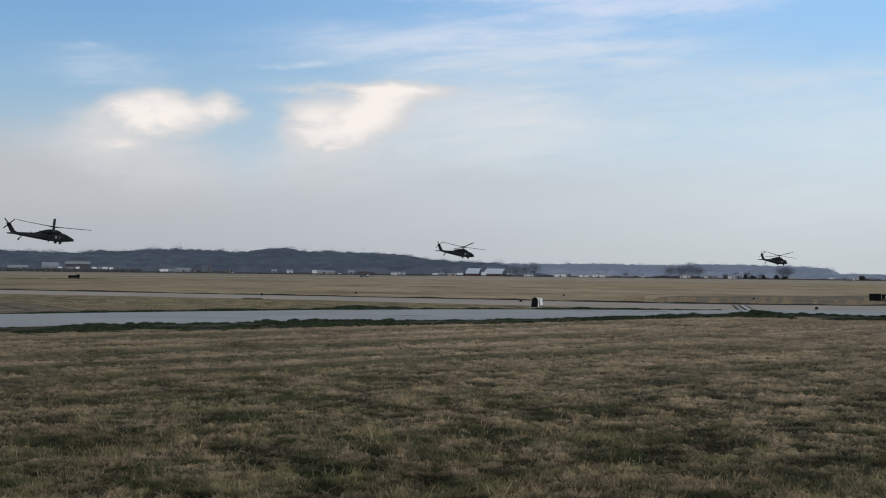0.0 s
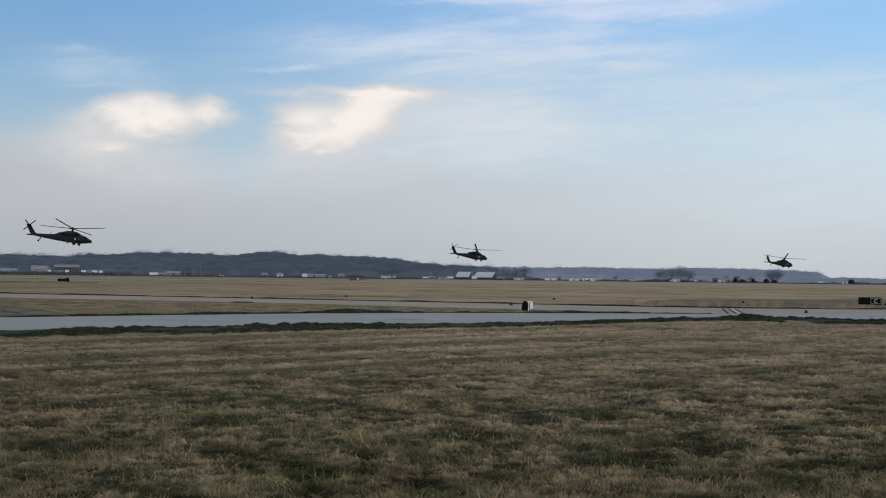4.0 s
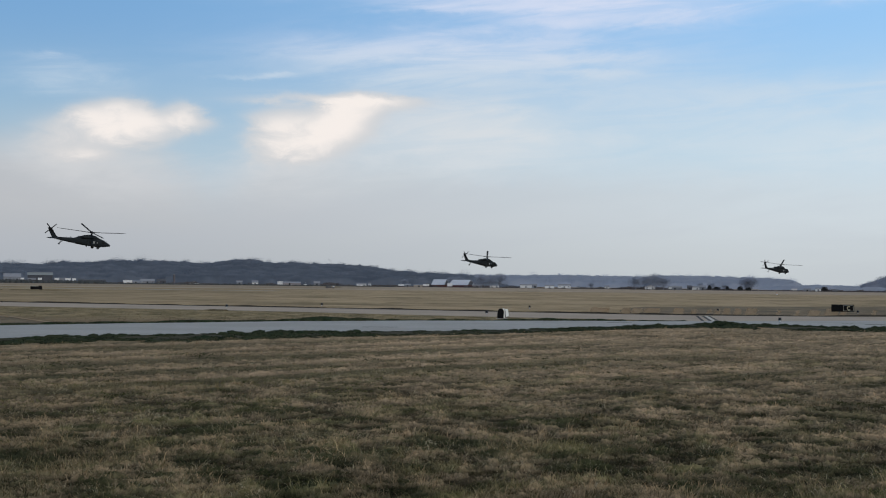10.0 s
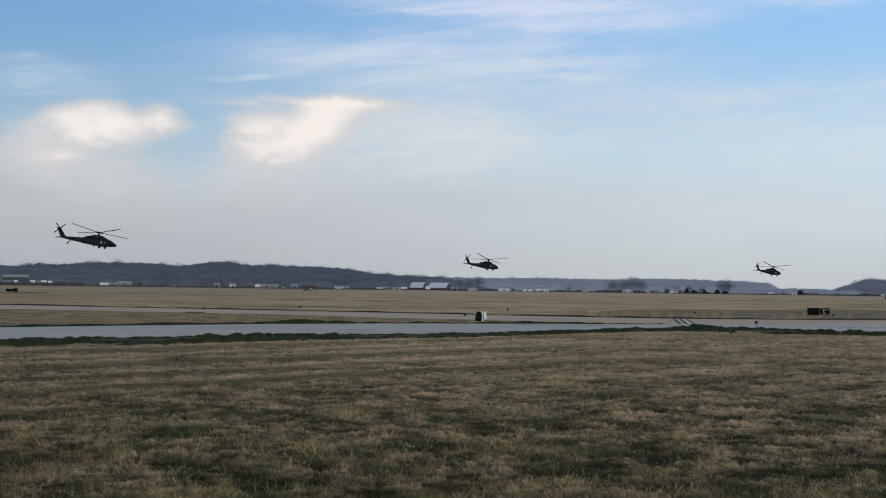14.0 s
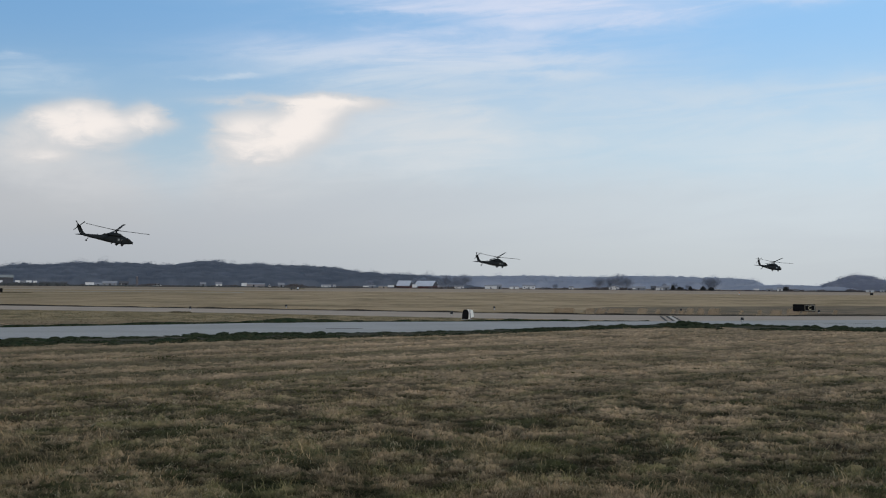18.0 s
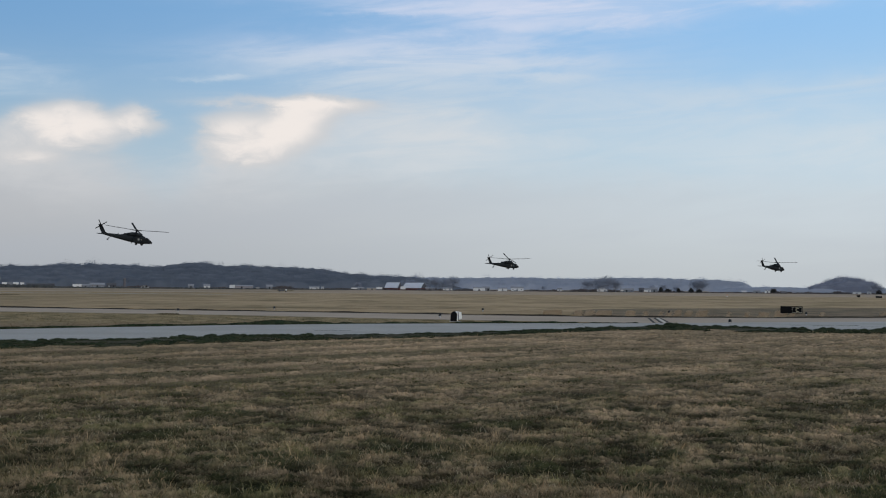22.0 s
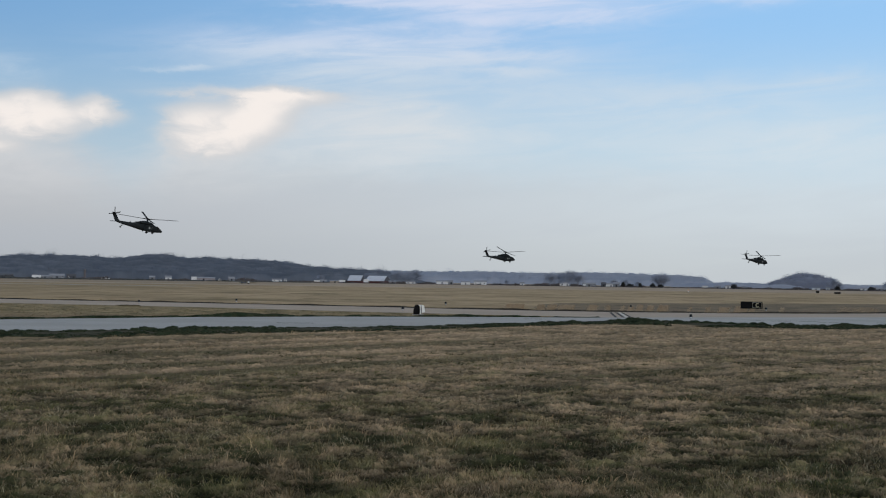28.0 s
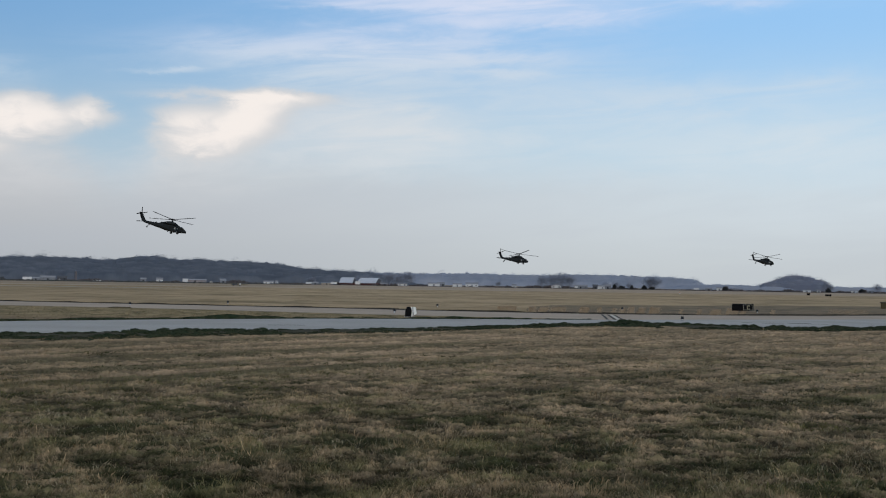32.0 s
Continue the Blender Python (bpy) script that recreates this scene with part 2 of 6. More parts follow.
def turf(name, blades):
    """Winter turf: mown straw rows, brown dead matter and dull green spots, darker towards the camera; blades take a
    tone of their own from root to root.
    """
    m = bpy.data.materials.new(name)
    m.use_nodes = True
    s = Nodes(m.node_tree)
    geo = s.add("ShaderNodeNewGeometry").outputs
    sep = s.add("ShaderNodeSeparateXYZ", {0: geo["Position"]}).outputs
    x, y = sep[0], sep[1]
    plan = s.combine(x, y)
    # mown rows lie along the near taxiway
    u = s.math("ADD", x, y)
    v = s.math("SUBTRACT", y, x)
    rows = s.noise(s.combine(s.math("MULTIPLY", u, 0.035), s.math("MULTIPLY", v, 0.26)), 1.0, 2.0, 0.5, 0.3)
    drift = s.noise(s.combine(s.math("MULTIPLY", u, 0.55), v), 0.5, 6.0, 0.68, 0.6)
    mat_n = s.noise(s.combine(s.math("MULTIPLY", u, 0.7), v), 2.6, 6.0, 0.72, 0.8)
    spots = s.noise(s.combine(s.math("MULTIPLY", u, 0.55), s.math("ADD", v, 31.0)), 0.62, 5.0, 0.66, 0.5)
    lime = s.noise(s.combine(s.math("MULTIPLY", u, 0.5), s.math("ADD", v, 77.0)), 0.33, 5.0, 0.66, 0.5)
    grain = s.noise(plan, 19.0, 4.0, 0.7)
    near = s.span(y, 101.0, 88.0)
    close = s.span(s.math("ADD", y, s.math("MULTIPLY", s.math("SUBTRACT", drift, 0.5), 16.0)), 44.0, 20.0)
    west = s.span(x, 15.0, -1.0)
    # tones fall towards the camera: shaded depth of the grass put into the colour
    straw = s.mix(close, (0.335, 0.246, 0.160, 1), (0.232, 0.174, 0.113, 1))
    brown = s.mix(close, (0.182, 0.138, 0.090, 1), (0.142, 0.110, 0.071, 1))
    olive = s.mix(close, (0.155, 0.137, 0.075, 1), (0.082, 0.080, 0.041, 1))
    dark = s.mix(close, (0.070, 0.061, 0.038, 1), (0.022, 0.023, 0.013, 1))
    # pale combed ridges and dark furrows where the mower ran, broken along their length
    vv = s.math("ADD", v, s.math("MULTIPLY", s.math("SUBTRACT", drift, 0.5), 2.4))
    broken = s.math("MULTIPLY", s.math("MULTIPLY", west, s.span(y, 27.0, 33.0)), s.span(s.noise(s.combine(s.math("MULTIPLY", u, 0.16), s.math("MULTIPLY", v, 0.3), 2.0), 1.0, 4.0, 0.65), 0.34, 0.52, 0.35, 1.0))

    def combed(lines):
        out = 0.0
        for c, w in lines:
            out = s.math("MAXIMUM", out, s.span(s.math("ABSOLUTE", s.math("SUBTRACT", vv, c)), w + 0.45, max(0.0, w - 0.45)))
        return s.math("MULTIPLY", out, broken)
    blotch = s.span(s.math("ADD", s.math("MULTIPLY", rows, 0.5), s.math("MULTIPLY", drift, 0.5)), 0.43, 0.56, 0.22, 0.85)
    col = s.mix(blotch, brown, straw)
    # olive and dark clumps of a metre or so, finer ones inside them
    mott = s.noise(s.combine(s.math("MULTIPLY", x, 1.0), s.math("ADD", s.math("MULTIPLY", y, 0.9), 13.0)), 1.05, 6.0, 0.72, 0.8)
    clod = s.noise(s.combine(x, s.math("ADD", s.math("MULTIPLY", y, 1.0), 57.0)), 3.0, 5.0, 0.68, 0.8)
    area = s.noise(s.combine(x, s.math("MULTIPLY", y, 0.6), 8.0), 0.13, 3.0, 0.5)
    calm = s.math("ADD", 0.5, s.math("MULTIPLY", close, 0.5))
    green = s.math("ADD", s.math("ADD", mott, s.math("MULTIPLY", close, 0.015)), s.math("MULTIPLY", s.math("SUBTRACT", area, 0.5), 0.25))
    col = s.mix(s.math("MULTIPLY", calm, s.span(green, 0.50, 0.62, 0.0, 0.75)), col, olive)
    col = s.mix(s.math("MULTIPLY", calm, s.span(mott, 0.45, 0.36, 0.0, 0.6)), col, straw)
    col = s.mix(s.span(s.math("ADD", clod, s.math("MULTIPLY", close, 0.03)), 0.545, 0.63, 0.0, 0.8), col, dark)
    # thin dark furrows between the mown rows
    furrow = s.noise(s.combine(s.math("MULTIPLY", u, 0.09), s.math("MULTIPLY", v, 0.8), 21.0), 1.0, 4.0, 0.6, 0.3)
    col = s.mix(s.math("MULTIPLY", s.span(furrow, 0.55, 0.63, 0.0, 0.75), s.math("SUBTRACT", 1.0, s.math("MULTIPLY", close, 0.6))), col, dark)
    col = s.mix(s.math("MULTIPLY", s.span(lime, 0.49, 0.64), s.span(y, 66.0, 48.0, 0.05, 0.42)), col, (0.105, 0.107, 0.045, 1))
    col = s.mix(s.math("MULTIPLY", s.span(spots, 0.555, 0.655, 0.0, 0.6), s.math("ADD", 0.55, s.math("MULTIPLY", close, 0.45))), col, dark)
    if not blades:
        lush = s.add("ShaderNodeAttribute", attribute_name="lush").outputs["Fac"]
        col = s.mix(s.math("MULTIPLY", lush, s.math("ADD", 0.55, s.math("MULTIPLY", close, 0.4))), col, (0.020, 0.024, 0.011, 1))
    col = s.mix(s.math("MULTIPLY", combed(((44.2, 0.6), (49.6, 0.9), (57.4, 0.7), (61.5, 1.1), (69.5, 1.0))), 0.8), col, (0.35, 0.257, 0.168, 1))
    col = s.mix(s.math("MULTIPLY", combed(((42.0, 1.3), (47.2, 0.5), (53.8, 1.4), (65.8, 0.9))), 0.85), col, s.mix(0.6, olive, dark))
    # base colour taken darker towards the west
    col = s.mix(s.math("MULTIPLY", s.span(x, -1.0, -11.0), 0.32), col, dark)
    # relief shading put into the colour: crowns of the tufts lightened, hollows darkened
    tuft_light = s.add("ShaderNodeAttribute", attribute_name="tuft_light").outputs["Fac"]
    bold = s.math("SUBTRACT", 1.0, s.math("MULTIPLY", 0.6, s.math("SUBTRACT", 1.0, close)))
    col = s.mix(s.math("MULTIPLY", bold, s.span(tuft_light, 0.50, 0.20, 0.0, 0.9)), col, (0.20, 0.21, 0.20, 1), "MULTIPLY")
    col = s.mix(s.math("MULTIPLY", bold, s.span(tuft_light, 0.54, 0.84, 0.0, 0.9)), col, (1.95, 1.88, 1.80, 1), "MULTIPLY")
    # beyond the taxiways: straw with short darker drifts
    far = s.noise(s.combine(s.math("MULTIPLY", x, 0.045), s.math("MULTIPLY", y, 0.026)), 1.0, 7.0, 0.72)
    clumps = s.noise(s.combine(s.math("MULTIPLY", x, 0.16), s.math("MULTIPLY", y, 0.075)), 1.0, 7.0, 0.74)
    streaks = s.noise(s.combine(s.math("MULTIPLY", x, 0.030), s.math("MULTIPLY", y, 0.026), 4.0), 1.0, 7.0, 0.74)
    fcol = s.mix(s.span(far, 0.36, 0.64), (0.255, 0.195, 0.122, 1), (0.37, 0.282, 0.18, 1))
    fcol = s.mix(s.span(clumps, 0.50, 0.64, 0.0, 0.6), fcol, (0.15, 0.118, 0.07, 1))
    fcol = s.mix(s.span(clumps, 0.47, 0.28, 0.0, 0.4), fcol, (0.40, 0.31, 0.20, 1))
    fcol = s.mix(s.span(streaks, 0.53, 0.63, 0.0, 0.75), fcol, (0.125, 0.103, 0.062, 1))
    # base colour turns paler and greyer towards the far rim of the field
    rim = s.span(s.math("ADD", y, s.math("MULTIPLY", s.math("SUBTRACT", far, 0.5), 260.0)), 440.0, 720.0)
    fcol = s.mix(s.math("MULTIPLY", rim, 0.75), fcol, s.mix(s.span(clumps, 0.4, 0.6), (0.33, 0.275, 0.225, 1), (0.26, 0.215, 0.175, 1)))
    island = s.math("MULTIPLY", s.span(y, 141.0, 130.0), s.span(x, 24.0, 14.0))
    icol = s.mix(s.span(s.noise(s.combine(s.math("MULTIPLY", u, 0.35), s.math("MULTIPLY", v, 0.3)), 1.0, 6.0, 0.7), 0.43, 0.58), (0.078, 0.07, 0.036, 1), (0.265, 0.208, 0.122, 1))
    fcol = s.mix(s.math("MULTIPLY", island, 0.8), fcol, icol)
    fcol = s.mix(s.span(x, -15.0, -85.0, 0.0, 0.28), fcol, (0.125, 0.10, 0.058, 1))
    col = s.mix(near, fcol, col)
    if blades:
        rnd = geo["Random Per Island"]
        col = s.mix(s.span(rnd, 0.70, 1.0, 0.0, 0.7), col, (1.9, 1.84, 1.76, 1), "MULTIPLY")
        col = s.mix(s.span(rnd, 0.35, 0.0, 0.0, 0.35), col, olive)
    else:
        col = s.mix(s.math("MULTIPLY", s.span(grain, 0.50, 0.72), s.math("MULTIPLY", near, 0.3)), col, straw)
        col = s.mix(s.math("MULTIPLY", s.span(grain, 0.48, 0.32), s.math("MULTIPLY", near, 0.45)), col, s.mix(close, (0.09, 0.075, 0.045, 1), (0.036, 0.033, 0.02, 1)))
    shader = s.add("ShaderNodeBsdfPrincipled", {"Base Color": col, "Roughness": 0.97, "Specular IOR Level": 0.02})
    if not blades:
        b = s.add("ShaderNodeBump", {"Height": s.math("ADD", grain, s.math("MULTIPLY", mat_n, 1.2)), "Strength": 0.45, "Distance": 0.05})
        s.tree.links.new(b.outputs[0], shader.inputs["Normal"])
    s.add("ShaderNodeOutputMaterial", {0: shader.outputs[0]})
    return m


def glass(name, tint):
    m = bpy.data.materials.new(name)
    m.use_nodes = True
    s = Nodes(m.node_tree)
    shader = s.add("ShaderNodeBsdfPrincipled", {"Base Color": (*tint, 1), "Roughness": 0.08, "Specular IOR Level": 0.4})
    s.add("ShaderNodeOutputMaterial", {0: shader.outputs[0]})
    return m


TURF, BLADES = turf("winter_turf", False), turf("grass_blades", True)
CONCRETE = material("old_concrete", ((0.29, 0.288, 0.28), (0.25, 0.246, 0.236), (0.20, 0.195, 0.185)), 0.8, scale=0.12, fine=30, bump=0.1, space="World", spec=0.25)
OLD_CONCRETE = material("weathered_concrete", ((0.345, 0.291, 0.24), (0.30, 0.253, 0.208), (0.237, 0.20, 0.166)), 0.95, scale=0.1, fine=25, bump=0.1, space="World", spec=0.05)
WEEDS = material("weed_leaves", ((0.019, 0.032, 0.018), (0.008, 0.012, 0.007), (0.044, 0.049, 0.028)), 0.95, scale=0.7, fine=5, bump=0, space="World", spread=0.75, spec=0.02)
RUST_GRASS = material("rust_grass", ((0.41, 0.305, 0.203), (0.31, 0.23, 0.152), (0.47, 0.37, 0.258)), 0.9, scale=0.4, bump=0, space="World", spread=0.4, thin=0.4, spec=0.03)
# bark of the far trees, distance haze put into its pale blue-grey
BARK = material("hazed_bark", ((0.30, 0.325, 0.385), (0.26, 0.285, 0.345), (0.34, 0.362, 0.415)), 0.95, scale=0.6, bump=0, thin=0.5, spec=0.0)
CEDAR = material("cedar_needles", ((0.045, 0.05, 0.052), (0.034, 0.038, 0.042), (0.065, 0.068, 0.066)), 0.85, scale=0.4, bump=0, spread=0.5)
OLIVE = material("olive_drab_paint", ((0.0165, 0.0205, 0.0235), (0.014, 0.0175, 0.0205), (0.021, 0.025, 0.0275)), 0.75, scale=0.8, fine=14, bump=0.05, spec=0.12)
ROTOR = material("rotor_black", ((0.008, 0.008, 0.009), (0.006, 0.006, 0.007), (0.011, 0.011, 0.012)), 0.7, scale=0.7, bump=0.03, spec=0.12)
RUBBER = material("tyre_rubber", ((0.018, 0.018, 0.018), (0.014, 0.014, 0.014), (0.026, 0.025, 0.024)), 0.85, scale=3, bump=0.1)
STEEL = material("dull_steel", ((0.24, 0.24, 0.25), (0.18, 0.18, 0.19), (0.30, 0.30, 0.30)), 0.45, 0.8, scale=2, bump=0.03)
# pane colour that stands in for bright sky seen through the cabin
SKY_PANE = material("sky_window", ((0.29, 0.31, 0.32), (0.25, 0.27, 0.28), (0.34, 0.35, 0.35)), 0.2, scale=1, bump=0)
COCKPIT = glass("cockpit_glass", (0.012, 0.014, 0.016))
WHITE = material("white_paint", ((0.68, 0.69, 0.70), (0.60, 0.61, 0.63), (0.50, 0.51, 0.53)), 0.6, scale=0.5, fine=15, bump=0.05)
GREYMETAL = material("grey_sheet_metal", ((0.20, 0.215, 0.245), (0.165, 0.18, 0.21), (0.24, 0.25, 0.275)), 0.5, 0.1, scale=0.4, fine=9, bump=0.1)
GREYROOF = material("grey_metal_roof", ((0.225, 0.235, 0.265), (0.19, 0.20, 0.23), (0.26, 0.27, 0.295)), 0.6, 0.1, scale=0.3, fine=9, bump=0.05)
PALEROOF = material("pale_metal_roof", ((0.50, 0.53, 0.60), (0.44, 0.47, 0.53), (0.56, 0.58, 0.63)), 0.45, 0.1, scale=0.3, fine=9, bump=0.05)
BARNRED = material("barn_red_boards", ((0.10, 0.042, 0.042), (0.078, 0.036, 0.036), (0.13, 0.065, 0.06)), 0.85, scale=0.5, fine=9, bump=0.1)
DARKPANE = glass("dark_pane", (0.03, 0.035, 0.04))
SIGNBLACK = material("sign_black", ((0.008, 0.008, 0.009), (0.006, 0.006, 0.007), (0.012, 0.012, 0.012)), 0.8, scale=2, bump=0.03, spec=0.08)
PALEBORDER = material("pale_sign_border", ((0.50, 0.48, 0.40), (0.44, 0.42, 0.35), (0.55, 0.53, 0.46)), 0.6, scale=3, bump=0.03)
YELLOW = material("sign_yellow", ((0.50, 0.45, 0.30), (0.44, 0.39, 0.26), (0.56, 0.51, 0.36)), 0.6, scale=3, bump=0.03)
MARKWHITE = material("marking_white", ((0.46, 0.45, 0.41), (0.40, 0.39, 0.355), (0.32, 0.31, 0.28)), 0.8, scale=0.9, fine=12, bump=0.05)
ASPHALT = material("asphalt_patch", ((0.05, 0.048, 0.046), (0.04, 0.04, 0.039), (0.07, 0.067, 0.064)), 0.95, spec=0.1, scale=0.8, fine=14, bump=0.15)
SCRUB = material("brown_scrub", ((0.12, 0.110, 0.114), (0.10, 0.094, 0.10), (0.14, 0.125, 0.124)), 0.95, scale=0.05, fine=9, bump=0, space="World", spread=0.3, spec=0.02)
COARSE = material("coarse_brown_grass", ((0.10, 0.082, 0.05), (0.075, 0.062, 0.038), (0.13, 0.105, 0.064)), 0.95, scale=0.4, fine=9, bump=0, space="World", spec=0.03)
# dark soil; on the taxiway lip its darkness stands in for shadow
SHADE_SOIL = material("edge_shade_soil", ((0.036, 0.032, 0.026), (0.028, 0.025, 0.02), (0.05, 0.043, 0.034)), 0.95, scale=0.4, fine=9, bump=0.2, space="World")
BARE_TURF = material("worn_turf", ((0.20, 0.158, 0.108), (0.098, 0.082, 0.06), (0.14, 0.112, 0.08)), 0.95, scale=0.22, fine=7, bump=0.2, space="World", spec=0.02)
STRANDS = material("pale_straw", ((0.36, 0.31, 0.205), (0.28, 0.245, 0.15), (0.44, 0.385, 0.27)), 0.9, scale=2.0, bump=0, space="World", spread=0.8, spec=0.03)
LIME_BLADES = material("lime_blades", ((0.125, 0.13, 0.045), (0.095, 0.105, 0.036), (0.17, 0.165, 0.07)), 0.9, scale=0.8, bump=0, space="World", spread=0.8, spec=0.03)
GREEN_BLADES = material("green_blades", ((0.027, 0.034, 0.013), (0.018, 0.023, 0.010), (0.055, 0.062, 0.024)), 0.9, scale=0.8, bump=0, space="World", spread=0.8, spec=0.03)
SIDEWHITE = material("gloss_white_board", ((0.90, 0.90, 0.87), (0.86, 0.86, 0.83), (0.78, 0.78, 0.75)), 0.5, scale=2, fine=9, bump=0.02)
BLUELENS = material("blue_lens", ((0.010, 0.010, 0.012), (0.008, 0.008, 0.010), (0.014, 0.014, 0.016)), 0.25, scale=2, bump=0)


# ---------------------------------------------------------------- mesh helpers
def part(name, bm, mat, parent=None, label="", smooth=False):
    me = bpy.data.meshes.new(name)
    bm.to_mesh(me)
    bm.free()
    me.materials.append(mat)
    if smooth:
        me.polygons.foreach_set("use_smooth", [True] * len(me.polygons))
    ob = new(name, me)
    if parent is not None:
        ob.parent = parent
    if label:
        tagged(ob, label)
    return ob


def raw(name, verts, faces, mat, parent=None):
    """An object from arrays of corners and of equal-sized faces."""
    verts, faces = np.asarray(verts, dtype=np.float32), np.asarray(faces, dtype=np.int32)
    me = bpy.data.meshes.new(name)
    me.vertices.add(len(verts))
    me.vertices.foreach_set("co", verts.ravel())
    k = faces.shape[1]
    me.loops.add(faces.size)
    me.loops.foreach_set("vertex_index", faces.ravel())
    me.polygons.add(len(faces))
    me.polygons.foreach_set("loop_start", np.arange(0, faces.size, k, dtype=np.int32))
    me.update(calc_edges=True)
    me.materials.append(mat)
    ob = new(name, me)
    if parent is not None:
        ob.parent = parent
    return ob


def box(bm, x0, x1, y0, y1, z0, z1, bevel=0.0):
    g = bmesh.ops.create_cube(bm, size=1.0, matrix=Matrix.Translation(((x0 + x1) / 2, (y0 + y1) / 2, (z0 + z1) / 2)) @ Matrix.Diagonal((x1 - x0, y1 - y0, z1 - z0, 1)))
    if bevel:
        edges = list({e for v in g["verts"] for e in v.link_edges})
        bmesh.ops.bevel(bm, geom=edges, offset=bevel, segments=2, affect="EDGES", profile=0.5)
    return bm


def boxed(*a, **k):
    return box(bmesh.new(), *a, **k)


def rod(bm, a, b, r0, r1=None, n=8):
    a, b = Vector(a), Vector(b)
    d = b - a
    m = Matrix.Translation((a + b) / 2) @ d.to_track_quat("Z", "Y").to_matrix().to_4x4()
    bmesh.ops.create_cone(bm, cap_ends=True, segments=n, radius1=r0, radius2=r0 if r1 is None else r1, depth=d.length, matrix=m)
    return bm


def prism(bm, outline, lo, hi, axis="z"):
    """A solid from an outline in a plane, between two heights along an axis."""
    put = {"z": lambda u, v, w: (u, v, w), "y": lambda u, v, w: (u, w, v), "x": lambda u, v, w: (w, u, v)}[axis]
    a = [bm.verts.new(put(u, v, lo)) for u, v in outline]
    b = [bm.verts.new(put(u, v, hi)) for u, v in outline]
    bm.faces.new(a[::-1]), bm.faces.new(b)
    for i in range(len(a)):
        bm.faces.new((a[i - 1], a[i], b[i], b[i - 1]))
    bmesh.ops.recalc_face_normals(bm, faces=bm.faces)
    return bm


def loft(bm, rings):
    rows = [[bm.verts.new(p) for p in ring] for ring in rings]
    for r0, r1 in zip(rows, rows[1:]):
        for i in range(len(r0)):
            bm.faces.new((r0[i - 1], r0[i], r1[i], r1[i - 1]))
    bm.faces.new(rows[0]), bm.faces.new(rows[-1][::-1])
    bmesh.ops.recalc_face_normals(bm, faces=bm.faces)
    return bm


def oval(x, zb, zt, hw, power=2.8, n=24, y=0.0):
    """A rounded cross-section at x, from height zb to zt."""
    ring = []
    for i in range(n):
        a = 2 * math.pi * i / n
        c, s = math.cos(a), math.sin(a)
        ring.append((x, y + hw * math.copysign(abs(c) ** (2 / power), c), (zb + zt) / 2 + (zt - zb) / 2 * math.copysign(abs(s) ** (2 / power), s)))
    return ring


# ---------------------------------------------------------------- ground, pavements
def a_near(x):
    """The turf-side edge of the near taxiway; the edge lines are bent to fit the camera's view."""
    return np.interp(x, (-110, -60, -31, -23.6, -18, -11, 0, 10, 16, 20, 24, 27, 30, 33, 38, 44, 140), (-24, 24, 51, 59.2, 64.2, 69.6, 76, 84, 91, 95, 96.5, 93, 88, 86.5, 89.5, 93.5, 140.4))


def a_far(x):
    return np.interp(x, (-110, -60, -45, -31, -24.5, -19, -13, -3.7, 10.3, 17.2, 40, 60), (2, 47, 60.5, 74.4, 80.8, 85.5, 90.6, 95.8, 100.6, 102, 112, 121.4))


def b_far(x):
    return np.interp(x, (-200, -64, -52, -36, -20, 0, 13, 24.4, 37, 50, 66, 90, 120), (205, 154.5, 150.4, 144.8, 139.6, 132.3, 126.4, 123.9, 124.9, 129.5, 139, 147, 162))


def b_near(x):
    return np.interp(x, (-200, -72, -50, -31, -17, 0, 13.3, 22), (160, 135, 130.6, 125.4, 120.6, 111.4, 106.4, 103.2))


def ground_sheet():
    bm = bmesh.new()
    rows = []
    for r in (0.0, 8, 20, 45, 90, 160, 300, 600, 1100, 2000, 3200, 4700):
        if r == 0:
            rows.append([bm.verts.new((0, 0, 0))])
        else:
            rows.append([bm.verts.new((r * math.sin(2 * math.pi * i / 72), r * math.cos(2 * math.pi * i / 72), 0)) for i in range(72)])
    for i in range(72):
        bm.faces.new((rows[0][0], rows[1][i], rows[1][i - 1]))
    for r0, r1 in zip(rows[1:], rows[2:]):
        for i in range(72):
            bm.faces.new((r0[i - 1], r0[i], r1[i], r1[i - 1]))
    bmesh.ops.recalc_face_normals(bm, faces=bm.faces)
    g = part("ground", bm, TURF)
    g.data.attributes.new("tuft_light", "FLOAT", "POINT").data.foreach_set("value", [0.5] * len(g.data.vertices))
    return tagged(g, "wide flat winter airfield turf, straw and faded green", "ground", kind="structure")


ground_sheet()


def slab(name, outline, top, label, mat):
    bm = prism(bmesh.new(), outline, -0.25, top)
    bmesh.ops.triangulate(bm, faces=[f for f in bm.faces if len(f.verts) > 4])
    return tagged(part(name, bm, mat), label, "taxiway", kind="structure")


def line(edge, xs):
    return [(x, float(edge(x))) for x in xs]


near_taxiway = slab("taxiway_1", line(a_near, (-110, -60, -31, -23.6, -18, -11, 0, 10, 16, 20, 24, 27, 30, 33, 38, 44, 140)) + [(220, 178), (220, 200.0), (140, 164.0), (90, 142.5), (66, 134)] + line(a_far, (60, 40, 17.2, 10.3, -3.7, -13, -19, -24.5, -31, -45, -60, -110)),
                    0.035, "pale worn concrete taxiway crossing the field", CONCRETE)
